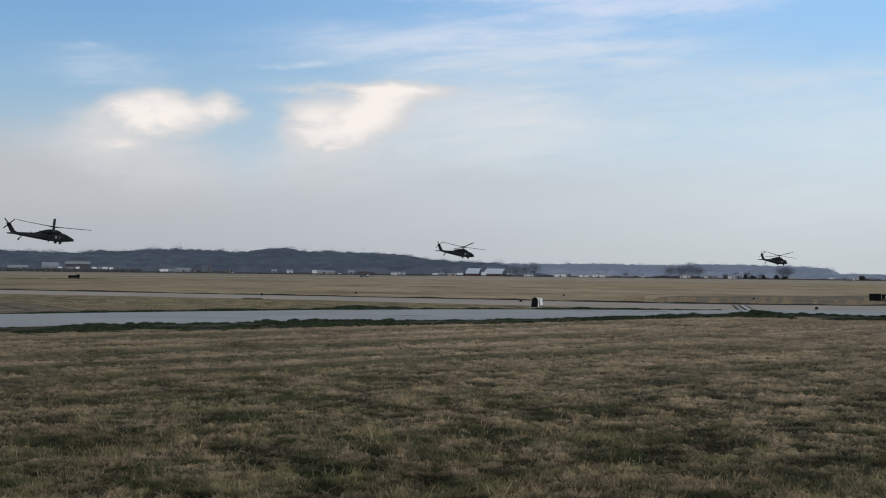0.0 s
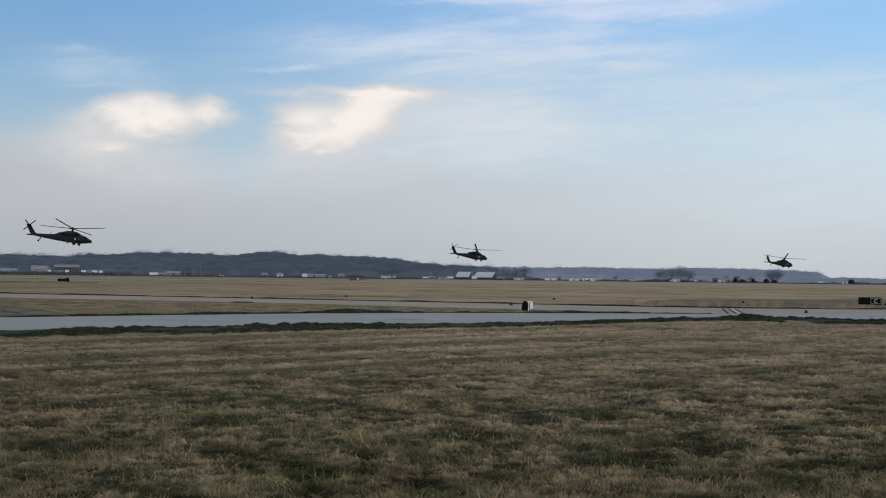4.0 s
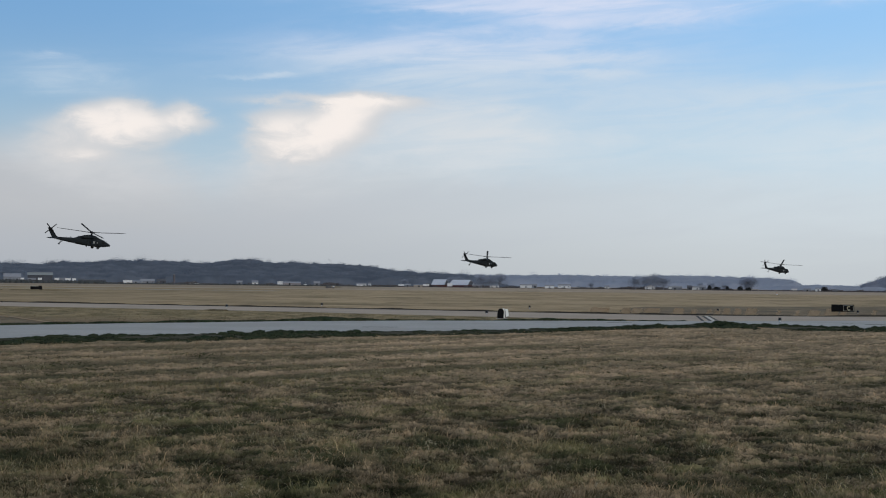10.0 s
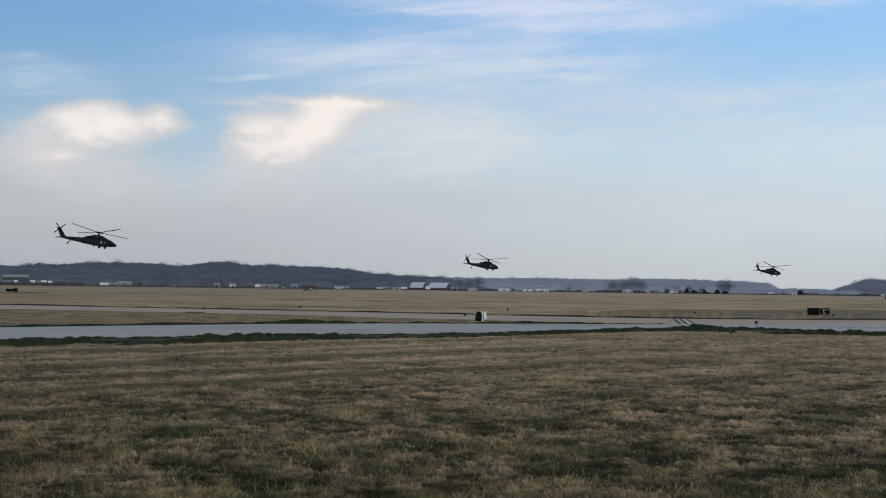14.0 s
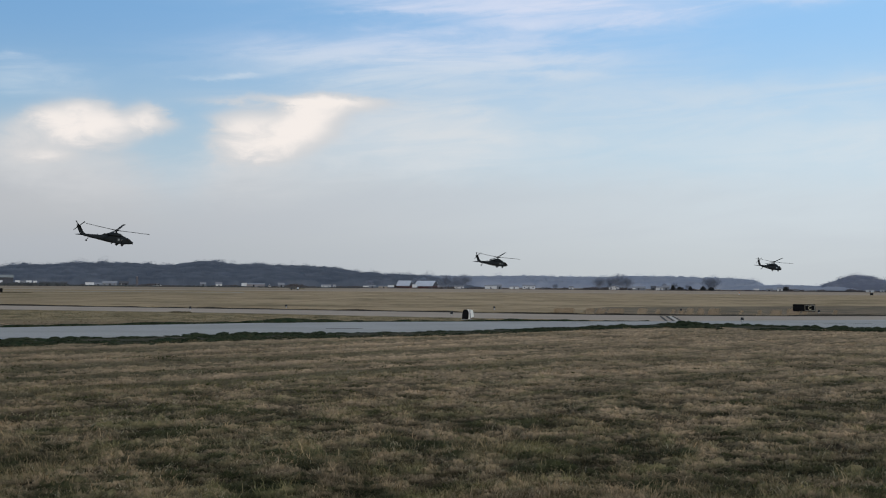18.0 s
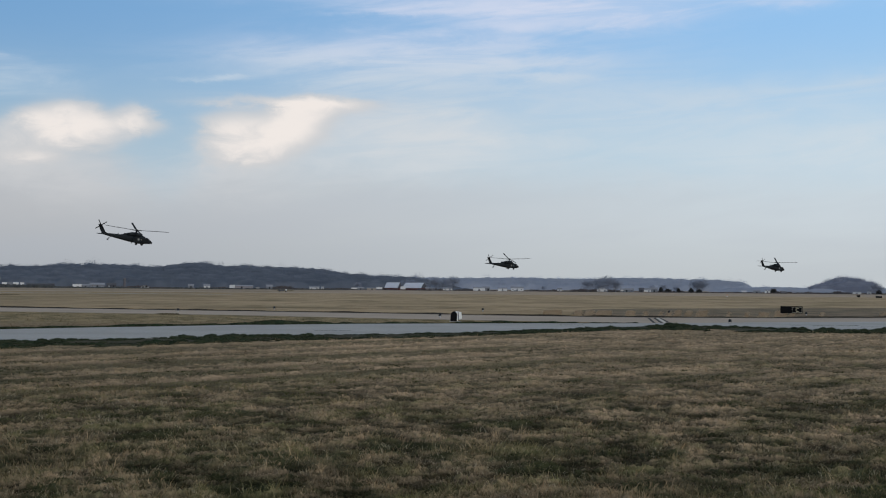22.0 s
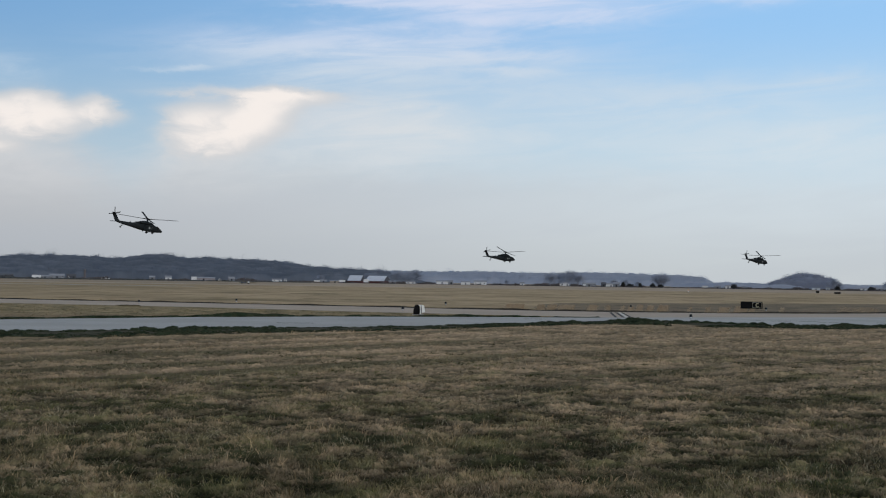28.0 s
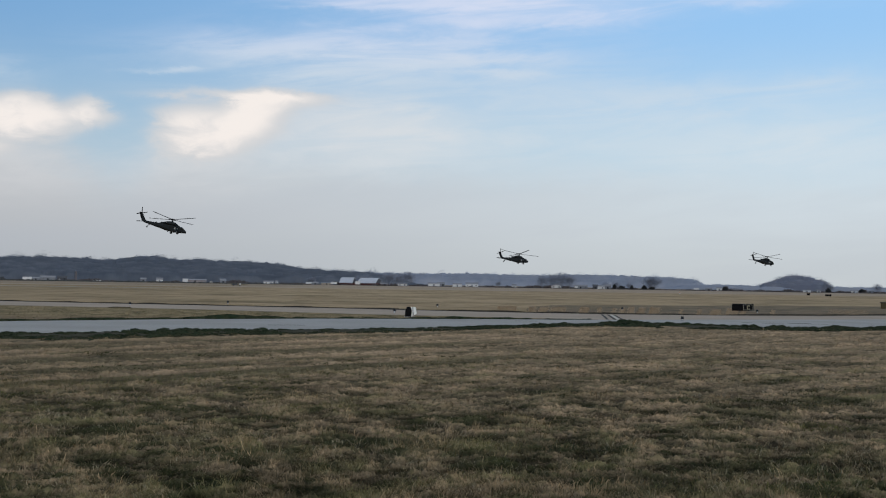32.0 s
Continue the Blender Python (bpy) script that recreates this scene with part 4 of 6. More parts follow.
def edge_shade_soil():
    """Bare earth where the turf meets the far pavement edge, the lip's shadow put into its dark colour."""
    bm = bmesh.new()
    xs = [-150 + 2.5 * i for i in range(108)]
    rng = random.Random(6)
    lo, hi, rim = [], [], []
    for x in xs:
        y = float(b_far(x)) - 0.1
        w = 0.9 + rng.uniform(0, 0.9)
        lo.append(bm.verts.new((x, y + 0.02, 0.02)))
        rim.append(bm.verts.new((x, y + 0.1, 0.17 + rng.uniform(-0.08, 0.06))))
        hi.append(bm.verts.new((x, y + 0.5 + w, 0.01)))
    for r0, r1 in ((lo, rim), (rim, hi)):
        for i in range(1, len(xs)):
            bm.faces.new((r0[i - 1], r0[i], r1[i], r1[i - 1]))
    bmesh.ops.recalc_face_normals(bm, faces=bm.faces)
    tagged(part("earth_lip", bm, SHADE_SOIL), "low earth lip along the taxiway edge, its shadow put into the colour", "earth bank", kind="structure")


edge_shade_soil()


def worn_ground():
    """Worn brown turf behind the junction, with pale strips of tall dead grass that run away from the taxiway."""
    edge = [(17.5, 126.6), (24.4, 125.3), (37, 126.4), (50, 130.8), (66, 140), (90, 148), (130, 167), (130, 226), (69, 200), (52, 189), (38, 182), (27, 174), (22, 160), (19, 142)]
    bm = prism(bmesh.new(), edge, -0.1, 0.012)
    bmesh.ops.triangulate(bm, faces=[f for f in bm.faces if len(f.verts) > 4])
    tagged(part("worn_turf", bm, BARE_TURF), "worn brown turf beside the taxiway junction", "ground", kind="structure")
    rng = np.random.default_rng(14)
    xs, ys, hs = [], [], []
    # foot, width and density of each strip; laid along the camera's sight lines, leaning slightly east
    for x0, wide, full in ((14.0, 2.6, 0.5), (17.3, 0.7, 1), (18.4, 0.8, 1), (19.6, 2.2, 1), (22.6, 1.2, 1), (24.4, 0.5, 0.6), (26.0, 0.3, 0.5), (26.9, 0.5, 1), (27.7, 0.6, 1), (28.9, 0.6, 1), (30.1, 1.5, 0.6), (33.4, 0.3, 0.4),
                           (35.4, 0.4, 0.6), (36.9, 1.0, 0.9), (38.8, 1.5, 1.1), (40.6, 0.5, 1), (44.4, 0.4, 0.35), (52.0, 5, 0.12)):
        k = int(900 * wide * full)
        t = rng.uniform(0, 1, k)
        base = float(b_far(x0)) + 1.6
        t = t * rng.uniform(0.7, 1.0, k) * rng.uniform(0.75, 1.1)
        xs.append((x0 + rng.uniform(0, 1, k) * wide * rng.uniform(0.6, 1.0)) * (base + t * 44) / base + 0.3 * t + rng.normal(0, 0.10, k))
        ys.append(base + t * 44)
        hs.append(rng.uniform(0.05, 0.20, k))
    x, y, h = np.concatenate(xs), np.concatenate(ys), np.concatenate(hs)
    ob = blades_mesh("tall_dead_grass", np.stack([x, y, np.full_like(x, -0.01)], 1), 5, h * 0.9, np.full(len(x), 0.042), 1.5, RUST_GRASS, rng)
    tagged(ob, "strips of rust-coloured dead grass on worn turf", "grass", kind="stuff")
    # a bare track that meets the near taxiway far to the west
    track = [(-62, 104), (-42.5, 101.2), (-38.8, 98.9), (-31.8, 88.2), (-28.2, 82.6), (-27.2, 79.0), (-33, 73.5), (-47, 60), (-62, 50)]
    bm = prism(bmesh.new(), track[:6] + [(x, y + 1.2) for x, y in track[6:]], -0.1, 0.010)
    bmesh.ops.triangulate(bm, faces=[f for f in bm.faces if len(f.verts) > 4])
    apron = tagged(part("dirt_apron", bm, BARE_TURF), "bare grey-brown earth beside the taxiway", "ground", kind="structure")
    rut = [(-46, 101.6), (-42.0, 100.8), (-38.8, 98.8), (-35.0, 93.6), (-31.8, 88.4), (-28.6, 83.4)]
    for (x0, y0), (x1, y1) in zip(rut, rut[1:]):
        strip("rut", x0, y0, x1, y1, 0.4, 0.03, RUST_GRASS, apron, "pale worn wheel track")
        strip("rut", x0 - 3.4, y0 - 1.2, x1 - 3.4, y1 - 1.2, 0.5, 0.026, SHADE_SOIL, apron, "dark muddy wheel track")


worn_ground()


# ---------------------------------------------------------------- distant woods
RIDGE = [(-28, 0.78), (-22.7, 0.82), (-20.3, 0.70), (-17.8, 0.82), (-15.3, 0.99), (-13.7, 0.96), (-12.1, 0.83), (-10.3, 1.12), (-9, 0.95), (-7.3, 0.94), (-4.7, 0.87), (-3.0, 0.62), (-1.5, 0.53), (0.5, 0.44), (1.8, 0.30), (3.0, 0.1)]
RIDGE_FAR = [(-5, 0.52), (-0.3, 0.46), (3.4, 0.45), (4.8, 0.51), (7.9, 0.44), (10, 0.51), (11.3, 0.52), (13.8, 0.45), (15.2, 0.40), (15.9, 0.26), (16.4, 0.02)]
KNOLL = [(18.15, -0.08), (18.53, 0.14), (18.98, 0.30), (19.35, 0.46), (19.73, 0.58), (20.10, 0.63), (20.72, 0.54), (21.34, 0.34), (21.56, 0.20), (21.85, -0.08)]


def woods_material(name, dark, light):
    """Bare woods: distance haze and crown shading put into the colour; trees differ in tone, twig ends are paler."""
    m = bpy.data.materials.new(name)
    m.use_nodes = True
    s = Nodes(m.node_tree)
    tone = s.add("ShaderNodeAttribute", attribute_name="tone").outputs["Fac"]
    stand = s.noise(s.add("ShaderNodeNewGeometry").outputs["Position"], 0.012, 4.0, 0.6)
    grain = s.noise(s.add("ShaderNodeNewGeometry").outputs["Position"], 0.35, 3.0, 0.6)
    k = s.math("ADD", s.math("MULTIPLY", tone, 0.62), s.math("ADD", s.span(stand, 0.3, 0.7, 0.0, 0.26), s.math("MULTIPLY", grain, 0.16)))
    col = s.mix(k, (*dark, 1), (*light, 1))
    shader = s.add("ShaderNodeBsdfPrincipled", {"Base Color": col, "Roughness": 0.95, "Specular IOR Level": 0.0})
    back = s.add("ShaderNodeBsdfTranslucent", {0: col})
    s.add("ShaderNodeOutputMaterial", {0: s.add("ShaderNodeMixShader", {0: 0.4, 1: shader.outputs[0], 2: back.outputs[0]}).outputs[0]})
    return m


# blue-grey base colours hold the distance haze, most of it on the far ridge
WOODS = woods_material("hazed_woods", (0.100, 0.122, 0.162), (0.205, 0.232, 0.282))
WOODS_FAR = woods_material("hazed_far_woods", (0.305, 0.352, 0.455), (0.41, 0.447, 0.535))
WOODS_KNOLL = woods_material("hazed_knoll_woods", (0.18, 0.20, 0.265), (0.31, 0.33, 0.395))


def woods(name, ridge, foot, crest, tall, count, mat, label, seed, twigs, across, taper):
    """A wooded rise: a lumpy canopy of bare crowns, with single trees and fine twigs over it."""
    azs = np.array([r[0] for r in ridge])
    els = np.array([r[1] for r in ridge])

    def top(a):
        return np.maximum(0.0, EYE[2] + crest * np.tan(np.radians(np.interp(a, azs, els))) - tall * 0.86)
    rng = np.random.default_rng(seed)

    def land(a, t):
        return top(a) * np.sin(np.clip(t, 0, 1) * np.pi / 2) ** 1.3

    def size(a):
        return tall * np.clip(np.minimum(azs[-1] - a, a - azs[0]) / taper, 0.06, 1)
    def lumps(a, t):
        crest_lump = 0.90 * (value(a, a * 0, 4.6, seed + 11) - 0.5) + 0.46 * (value(a, a * 0, 1.9, seed + 12) - 0.5)
        return 1.0 + crest_lump * np.clip(t, 0, 1) ** 7
    # the canopy of crowns grown into one another, its front edge reaching the ground
    ca = np.linspace(azs[0], azs[-1], across)
    ct = np.concatenate([[0.0, 0.004, 0.012], np.linspace(0.03, 1.0, 64), [1.03, 1.06]])
    aa, tt = np.meshgrid(ca, ct)
    aa = aa + rng.normal(0, 0.008, aa.shape)
    rr = foot + (crest - foot) * (tt + rng.normal(0, 0.003, tt.shape) * (tt > 0.02)) + 14 * (value(aa, aa * 0, 0.9, seed) - 0.5)
    x, y = rr * np.sin(np.radians(aa)), rr * np.cos(np.radians(aa))
    crowns = 0.62 * value(x, y, 0.085, seed + 1) + 0.38 * value(x, y, 0.16, seed + 2)
    up = np.interp(tt, (0.0, 0.004, 0.012, 0.03, 0.7, 0.9, 1.0, 1.03, 1.06), (0.0, 0.35, 0.75, 1.0, 1.0, 0.88, 0.78, 0.5, 0.0))
    z = land(aa, tt) - 0.3 + size(aa) * lumps(aa, tt) * up * (0.46 + 0.56 * crowns + rng.normal(0, 0.01, aa.shape))
    verts = np.stack([x.ravel(), y.ravel(), z.ravel()], 1)
    i = (np.arange(len(ct) - 1)[:, None] * across + np.arange(across - 1)[None, :]).ravel()
    quads = np.stack([i, i + 1, i + across + 1, i + across], 1)
    # crown shading put into the tone: crown tops paler, gaps between darker
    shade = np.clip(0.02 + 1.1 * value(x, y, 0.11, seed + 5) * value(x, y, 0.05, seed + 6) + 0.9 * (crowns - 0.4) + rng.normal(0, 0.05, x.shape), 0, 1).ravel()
    # lone taller trees and the fine twigs that fray the outline
    a = rng.uniform(azs[0], azs[-1], count)
    t = 1.0 - 0.97 * rng.uniform(0, 1, count) ** 2.2
    r = foot + (crest - foot) * t
    x, y = r * np.sin(np.radians(a)), r * np.cos(np.radians(a))
    h = size(a) * lumps(a, t) * rng.uniform(0.86, 1.2, count)
    h = h * (0.55 + 0.5 * value(x, y, 0.04, seed + 7) + 0.25 * value(x, y, 0.15, seed + 8)) * np.where(rng.uniform(0, 1, count) < 0.05, 1.2, 1)
    wide = h * rng.uniform(0.38, 0.66, count)
    m = count * twigs
    up = rng.uniform(-0.3, 1.0, m)
    ang = rng.uniform(0, 2 * np.pi, m)
    flat = np.sqrt(np.maximum(0, 1 - up * up))
    reach = rng.uniform(0.3, 1.0, m) ** 0.6
    ww, hh = np.repeat(wide, twigs) * reach, np.repeat(h, twigs)
    at = np.stack([np.repeat(x, twigs) + np.cos(ang) * flat * ww, np.repeat(y, twigs) + np.sin(ang) * flat * ww, np.repeat(land(a, t), twigs) + hh * 0.58 + up * 0.34 * hh * reach], 1)
    way = rng.normal(0, 0.8, (m, 3)) + 0.6 * np.stack([np.cos(ang) * flat, np.sin(ang) * flat, up], 1)
    way = way / np.linalg.norm(way, axis=1)[:, None] * (tall * rng.uniform(0.035, 0.085, m))[:, None]
    side = np.cross(way, rng.normal(0, 1, (m, 3)))
    side = side / np.linalg.norm(side, axis=1)[:, None] * (tall * rng.uniform(0.010, 0.025, m))[:, None]
    fine = np.stack([at - way, at + side, at + way, at - side], 1).reshape(-1, 3)
    ob = raw(name, np.concatenate([verts, fine]), np.concatenate([quads, np.arange(m)[:, None] * 4 + np.array([0, 1, 2, 3]) + len(verts)]), mat)
    tone = np.concatenate([shade, np.repeat(np.repeat(rng.uniform(0.3, 0.9, count), twigs), 4)])
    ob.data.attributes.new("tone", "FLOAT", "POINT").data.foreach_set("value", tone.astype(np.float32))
    ob.data.polygons.foreach_set("use_smooth", [True] * len(quads) + [False] * m)
    tagged(ob, label, "woods", kind="stuff")


woods("woodland", RIDGE, 1330, 1750, 11, 2600, WOODS, "bare winter woods covering a low ridge, distance haze in their colour", 31, 36, 900, 3.0)
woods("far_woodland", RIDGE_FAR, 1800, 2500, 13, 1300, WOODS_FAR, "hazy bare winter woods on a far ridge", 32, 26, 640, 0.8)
woods("knoll_woodland", KNOLL, 1500, 1760, 11, 420, WOODS_KNOLL, "rounded knoll of bare winter trees, distance haze in their colour", 33, 34, 160, 0.55)
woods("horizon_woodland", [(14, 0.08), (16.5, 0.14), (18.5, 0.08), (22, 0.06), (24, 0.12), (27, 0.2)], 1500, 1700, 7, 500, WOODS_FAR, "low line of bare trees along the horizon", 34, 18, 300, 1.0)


def hedge():
    """A dark hedgerow along the western field edge, and brown scrub all along the far rim."""
    rng = np.random.default_rng(35)
    k = 900
    deg = rng.uniform(-26, -3, k)
    az, r = np.radians(deg), rng.uniform(955, 985, k)
    h = (1.9 + 1.6 * value(deg, r * 0, 1.4, 36)) * rng.uniform(0.6, 1.1, k) * np.interp(deg, (-25, -16.7, -16.2, -9, -3), (1.0, 1.0, 0.42, 0.4, 0.25))
    ob = leaf_clumps("hedgerow", r * np.sin(az), r * np.cos(az), 0.8 + 0.6 * h, h, 16, 0.25, CEDAR, rng)
    tagged(ob, "dark scrubby hedgerow along the field edge", "hedge", kind="stuff")
    k = 6500
    deg = rng.uniform(-26, 28, k)
    front = rng.uniform(0, 1, k) < 0.35
    r = np.where(front, rng.uniform(1005, 1025, k), rng.uniform(1050, 1085, k))
    az = np.radians(deg)
    h = (0.7 + 3.2 * value(deg, r * 0, 0.9, 38) * value(deg, r * 0, 3.1, 39)) * rng.uniform(0.6, 1.2, k) * np.where(front, 0.42, 1.0)
    ob = blades_mesh("scrub", np.stack([r * np.sin(az), r * np.cos(az), np.zeros(k)], 1), 6, h, np.full(k, 0.9), 0.8, SCRUB, rng)
    tagged(ob, "low reddish-brown scrub along the far field rim", "scrub", kind="stuff")


hedge()


# ---------------------------------------------------------------- single trees
def tree_mesh(seed, tall):
    """Trunk and crown of a bare broad tree."""
    rng = random.Random(seed)
    trunk, crown = bmesh.new(), bmesh.new()
    rod(trunk, (0, 0, -0.2), (0, 0, tall * 0.3), tall * 0.018, tall * 0.012, 6)

    def grow(bm, a, d, length, r, level):
        b = a + d * length
        rod(bm, a, b, r, r * 0.6, 4 if level < 2 else 3)
        if level == 4:
            return
        for i in range(4 if level < 3 else 3):
            turn = Vector((rng.gauss(0, 1), rng.gauss(0, 1), rng.gauss(0.25, 0.6)))
            nd = (d + turn * 0.55).normalized()
            grow(bm, a + (b - a) * rng.uniform(0.55, 1.0), nd, length * rng.uniform(0.55, 0.8), r * 0.5, level + 1)
    for i in range(4):
        a = 2 * math.pi * (i + rng.random() * 0.5) / 4
        grow(crown, Vector((0, 0, tall * (0.2 + 0.1 * rng.random()))), Vector((math.cos(a) * 0.5, math.sin(a) * 0.5, 0.9)).normalized(), tall * 0.28, tall * 0.008, 1)
    # fine twigs that fill the crown
    for i in range(3000):
        a, up = rng.uniform(0, 2 * math.pi), rng.uniform(-1.0, 1.0)
        flat = math.sqrt(1 - up * up)
        d = Vector((math.cos(a) * flat * 0.60, math.sin(a) * flat * 0.60, up * 0.44)) * tall
        tip = Vector((0, 0, tall * 0.50)) + d * rng.uniform(0.3, 1.0)
        root = tip - (d.normalized() + Vector((0, 0, 0.5))).normalized() * tall * rng.uniform(0.06, 0.14)
        side = Vector((rng.gauss(0, 1), rng.gauss(0, 1), 0.3)).normalized() * rng.uniform(0.04, 0.10)
        crown.faces.new([crown.verts.new(p) for p in (root, (root + tip) / 2 + side, tip, (root + tip) / 2 - side)])
    return trunk, crown


def make_tree(seed, tall):
    tree = new("bare_tree")
    trunk, crown = tree_mesh(seed, tall)
    part("trunk", trunk, BARK, tree)
    part("crown", crown, BARK, tree)
    return tagged(tree, "tall bare winter tree with a broad fine-twigged crown", "tree", group="bare trees by the field edge")


TREES = [make_tree(41, 12), make_tree(42, 13), make_tree(43, 11)]
# azimuth in degrees, distance, size: bare trees by the farms
TREE_SPOTS = [(1.1, 1000, 0.92), (1.55, 1010, 0.8), (1.95, 1020, 1.08), (0.0, 1075, 0.8), (-0.3, 1085, 0.7), (8.4, 1000, 0.95), (8.9, 1020, 0.95), (9.3, 1010, 1.0), (9.7, 1015, 0.95), (11.4, 1050, 0.5), (11.9, 1050, 0.5),
              (12.5, 1050, 0.45), (13.45, 1030, 0.9), (13.7, 1030, 0.85), (-2.6, 1080, 0.6), (6.3, 1090, 0.4), (21.35, 1040, 0.72), (21.55, 1030, 0.62), (23.6, 1040, 0.62), (24.5, 1060, 0.8)]
for k, (a, r, size) in enumerate(TREE_SPOTS):
    spot = pose(r * math.sin(radians(a)), r * math.cos(radians(a)), 0, 0, 0, 47 * k)
    if k < 3:
        TREES[k].matrix_basis = spot @ Matrix.Scale(size * 1.2, 4)
    else:
        copy_thing(TREES[k % 3], spot).scale = (size * 1.2, size * 1.2, size * 1.2)


def cedar(a, r, w, h, seed):
    rng = np.random.default_rng(seed)
    k = 500
    t = rng.uniform(0, 1, k)
    ang = rng.uniform(0, 2 * np.pi, k)
    rad = w / 2 * np.sin(np.pi * (0.18 + 0.8 * t) ** 0.9) * rng.uniform(0.5, 1.0, k)
    pos = np.stack([rad * np.cos(ang), rad * np.sin(ang), 0.3 + t * h * 0.85], 1)
    tree = new("cedar_tree")
    tree.matrix_basis = pose(r * math.sin(radians(a)), r * math.cos(radians(a)), 0)
    part("trunk", rod(bmesh.new(), (0, 0, -0.2), (0, 0, h * 0.5), 0.18, 0.1, 6), BARK, tree)
    blades_mesh("crown", pos, 5, np.full(k, 0.8), np.full(k, 0.35), 1.2, CEDAR, rng, tree)
    return tagged(tree, "dark dense evergreen cedar beside the farmyard", "tree", group="dark cedars")


for k, (a, w, h) in enumerate(((11.81, 2.8, 4.0), (12.13, 4.0, 2.6), (12.62, 2.0, 3.2), (13.2, 4.1, 3.3), (13.57, 4.8, 2.4), (16.92, 4.4, 3.4), (21.5, 4.4, 3.4), (22.95, 5.0, 3.0))):
    cedar(a, 1030, w, h, 50 + k)

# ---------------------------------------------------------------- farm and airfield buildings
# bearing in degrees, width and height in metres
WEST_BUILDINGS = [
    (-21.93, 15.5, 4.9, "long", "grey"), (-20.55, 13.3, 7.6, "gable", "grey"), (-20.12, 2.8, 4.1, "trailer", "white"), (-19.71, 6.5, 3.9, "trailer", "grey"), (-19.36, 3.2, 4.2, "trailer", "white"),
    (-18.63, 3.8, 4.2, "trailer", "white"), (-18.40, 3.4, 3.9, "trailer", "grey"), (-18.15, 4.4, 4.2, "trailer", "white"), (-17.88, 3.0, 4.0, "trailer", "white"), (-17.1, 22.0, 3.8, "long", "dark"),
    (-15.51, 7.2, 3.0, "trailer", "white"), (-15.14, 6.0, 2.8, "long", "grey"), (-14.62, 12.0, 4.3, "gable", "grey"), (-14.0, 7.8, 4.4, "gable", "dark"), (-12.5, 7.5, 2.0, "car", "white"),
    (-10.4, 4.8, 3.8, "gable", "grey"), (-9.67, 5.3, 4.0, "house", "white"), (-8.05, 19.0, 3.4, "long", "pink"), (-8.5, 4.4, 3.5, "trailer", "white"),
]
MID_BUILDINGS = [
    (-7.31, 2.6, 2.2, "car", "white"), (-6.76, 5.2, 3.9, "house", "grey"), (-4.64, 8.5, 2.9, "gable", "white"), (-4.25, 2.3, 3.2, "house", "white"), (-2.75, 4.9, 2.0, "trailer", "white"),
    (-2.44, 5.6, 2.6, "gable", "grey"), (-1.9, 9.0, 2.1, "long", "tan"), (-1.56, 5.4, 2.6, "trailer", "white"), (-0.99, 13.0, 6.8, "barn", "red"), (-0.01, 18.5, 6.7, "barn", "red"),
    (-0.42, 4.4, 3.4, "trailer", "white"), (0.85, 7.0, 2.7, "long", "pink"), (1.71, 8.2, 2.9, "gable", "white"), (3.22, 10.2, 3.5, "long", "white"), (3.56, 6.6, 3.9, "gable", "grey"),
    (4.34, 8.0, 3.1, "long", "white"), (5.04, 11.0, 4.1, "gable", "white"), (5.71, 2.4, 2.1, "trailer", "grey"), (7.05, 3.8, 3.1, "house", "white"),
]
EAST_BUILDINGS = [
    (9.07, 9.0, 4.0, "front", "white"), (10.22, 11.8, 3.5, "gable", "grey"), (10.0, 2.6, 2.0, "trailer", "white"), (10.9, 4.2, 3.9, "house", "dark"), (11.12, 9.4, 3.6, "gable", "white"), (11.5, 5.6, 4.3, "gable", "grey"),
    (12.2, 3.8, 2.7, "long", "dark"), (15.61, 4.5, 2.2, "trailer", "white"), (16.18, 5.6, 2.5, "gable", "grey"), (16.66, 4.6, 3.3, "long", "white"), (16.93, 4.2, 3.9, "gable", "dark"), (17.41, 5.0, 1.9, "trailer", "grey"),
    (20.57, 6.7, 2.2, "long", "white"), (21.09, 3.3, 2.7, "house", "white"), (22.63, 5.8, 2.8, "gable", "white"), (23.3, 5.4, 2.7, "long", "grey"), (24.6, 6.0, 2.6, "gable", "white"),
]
DARKSHED = material("dark_sheet_metal", ((0.075, 0.08, 0.095), (0.058, 0.064, 0.078), (0.10, 0.10, 0.112)), 0.8, scale=0.4, fine=9, bump=0.1)
PINKWALL = material("faded_pinkish_boards", ((0.27, 0.25, 0.265), (0.235, 0.22, 0.235), (0.31, 0.285, 0.295)), 0.8, scale=0.4, fine=9, bump=0.1)
TANWALL = material("tan_boards", ((0.36, 0.31, 0.26), (0.30, 0.26, 0.22), (0.42, 0.36, 0.30)), 0.85, scale=0.4, fine=9, bump=0.1)
TONES = {"white": WHITE, "grey": GREYMETAL, "red": BARNRED, "dark": DARKSHED, "pink": PINKWALL, "tan": TANWALL}


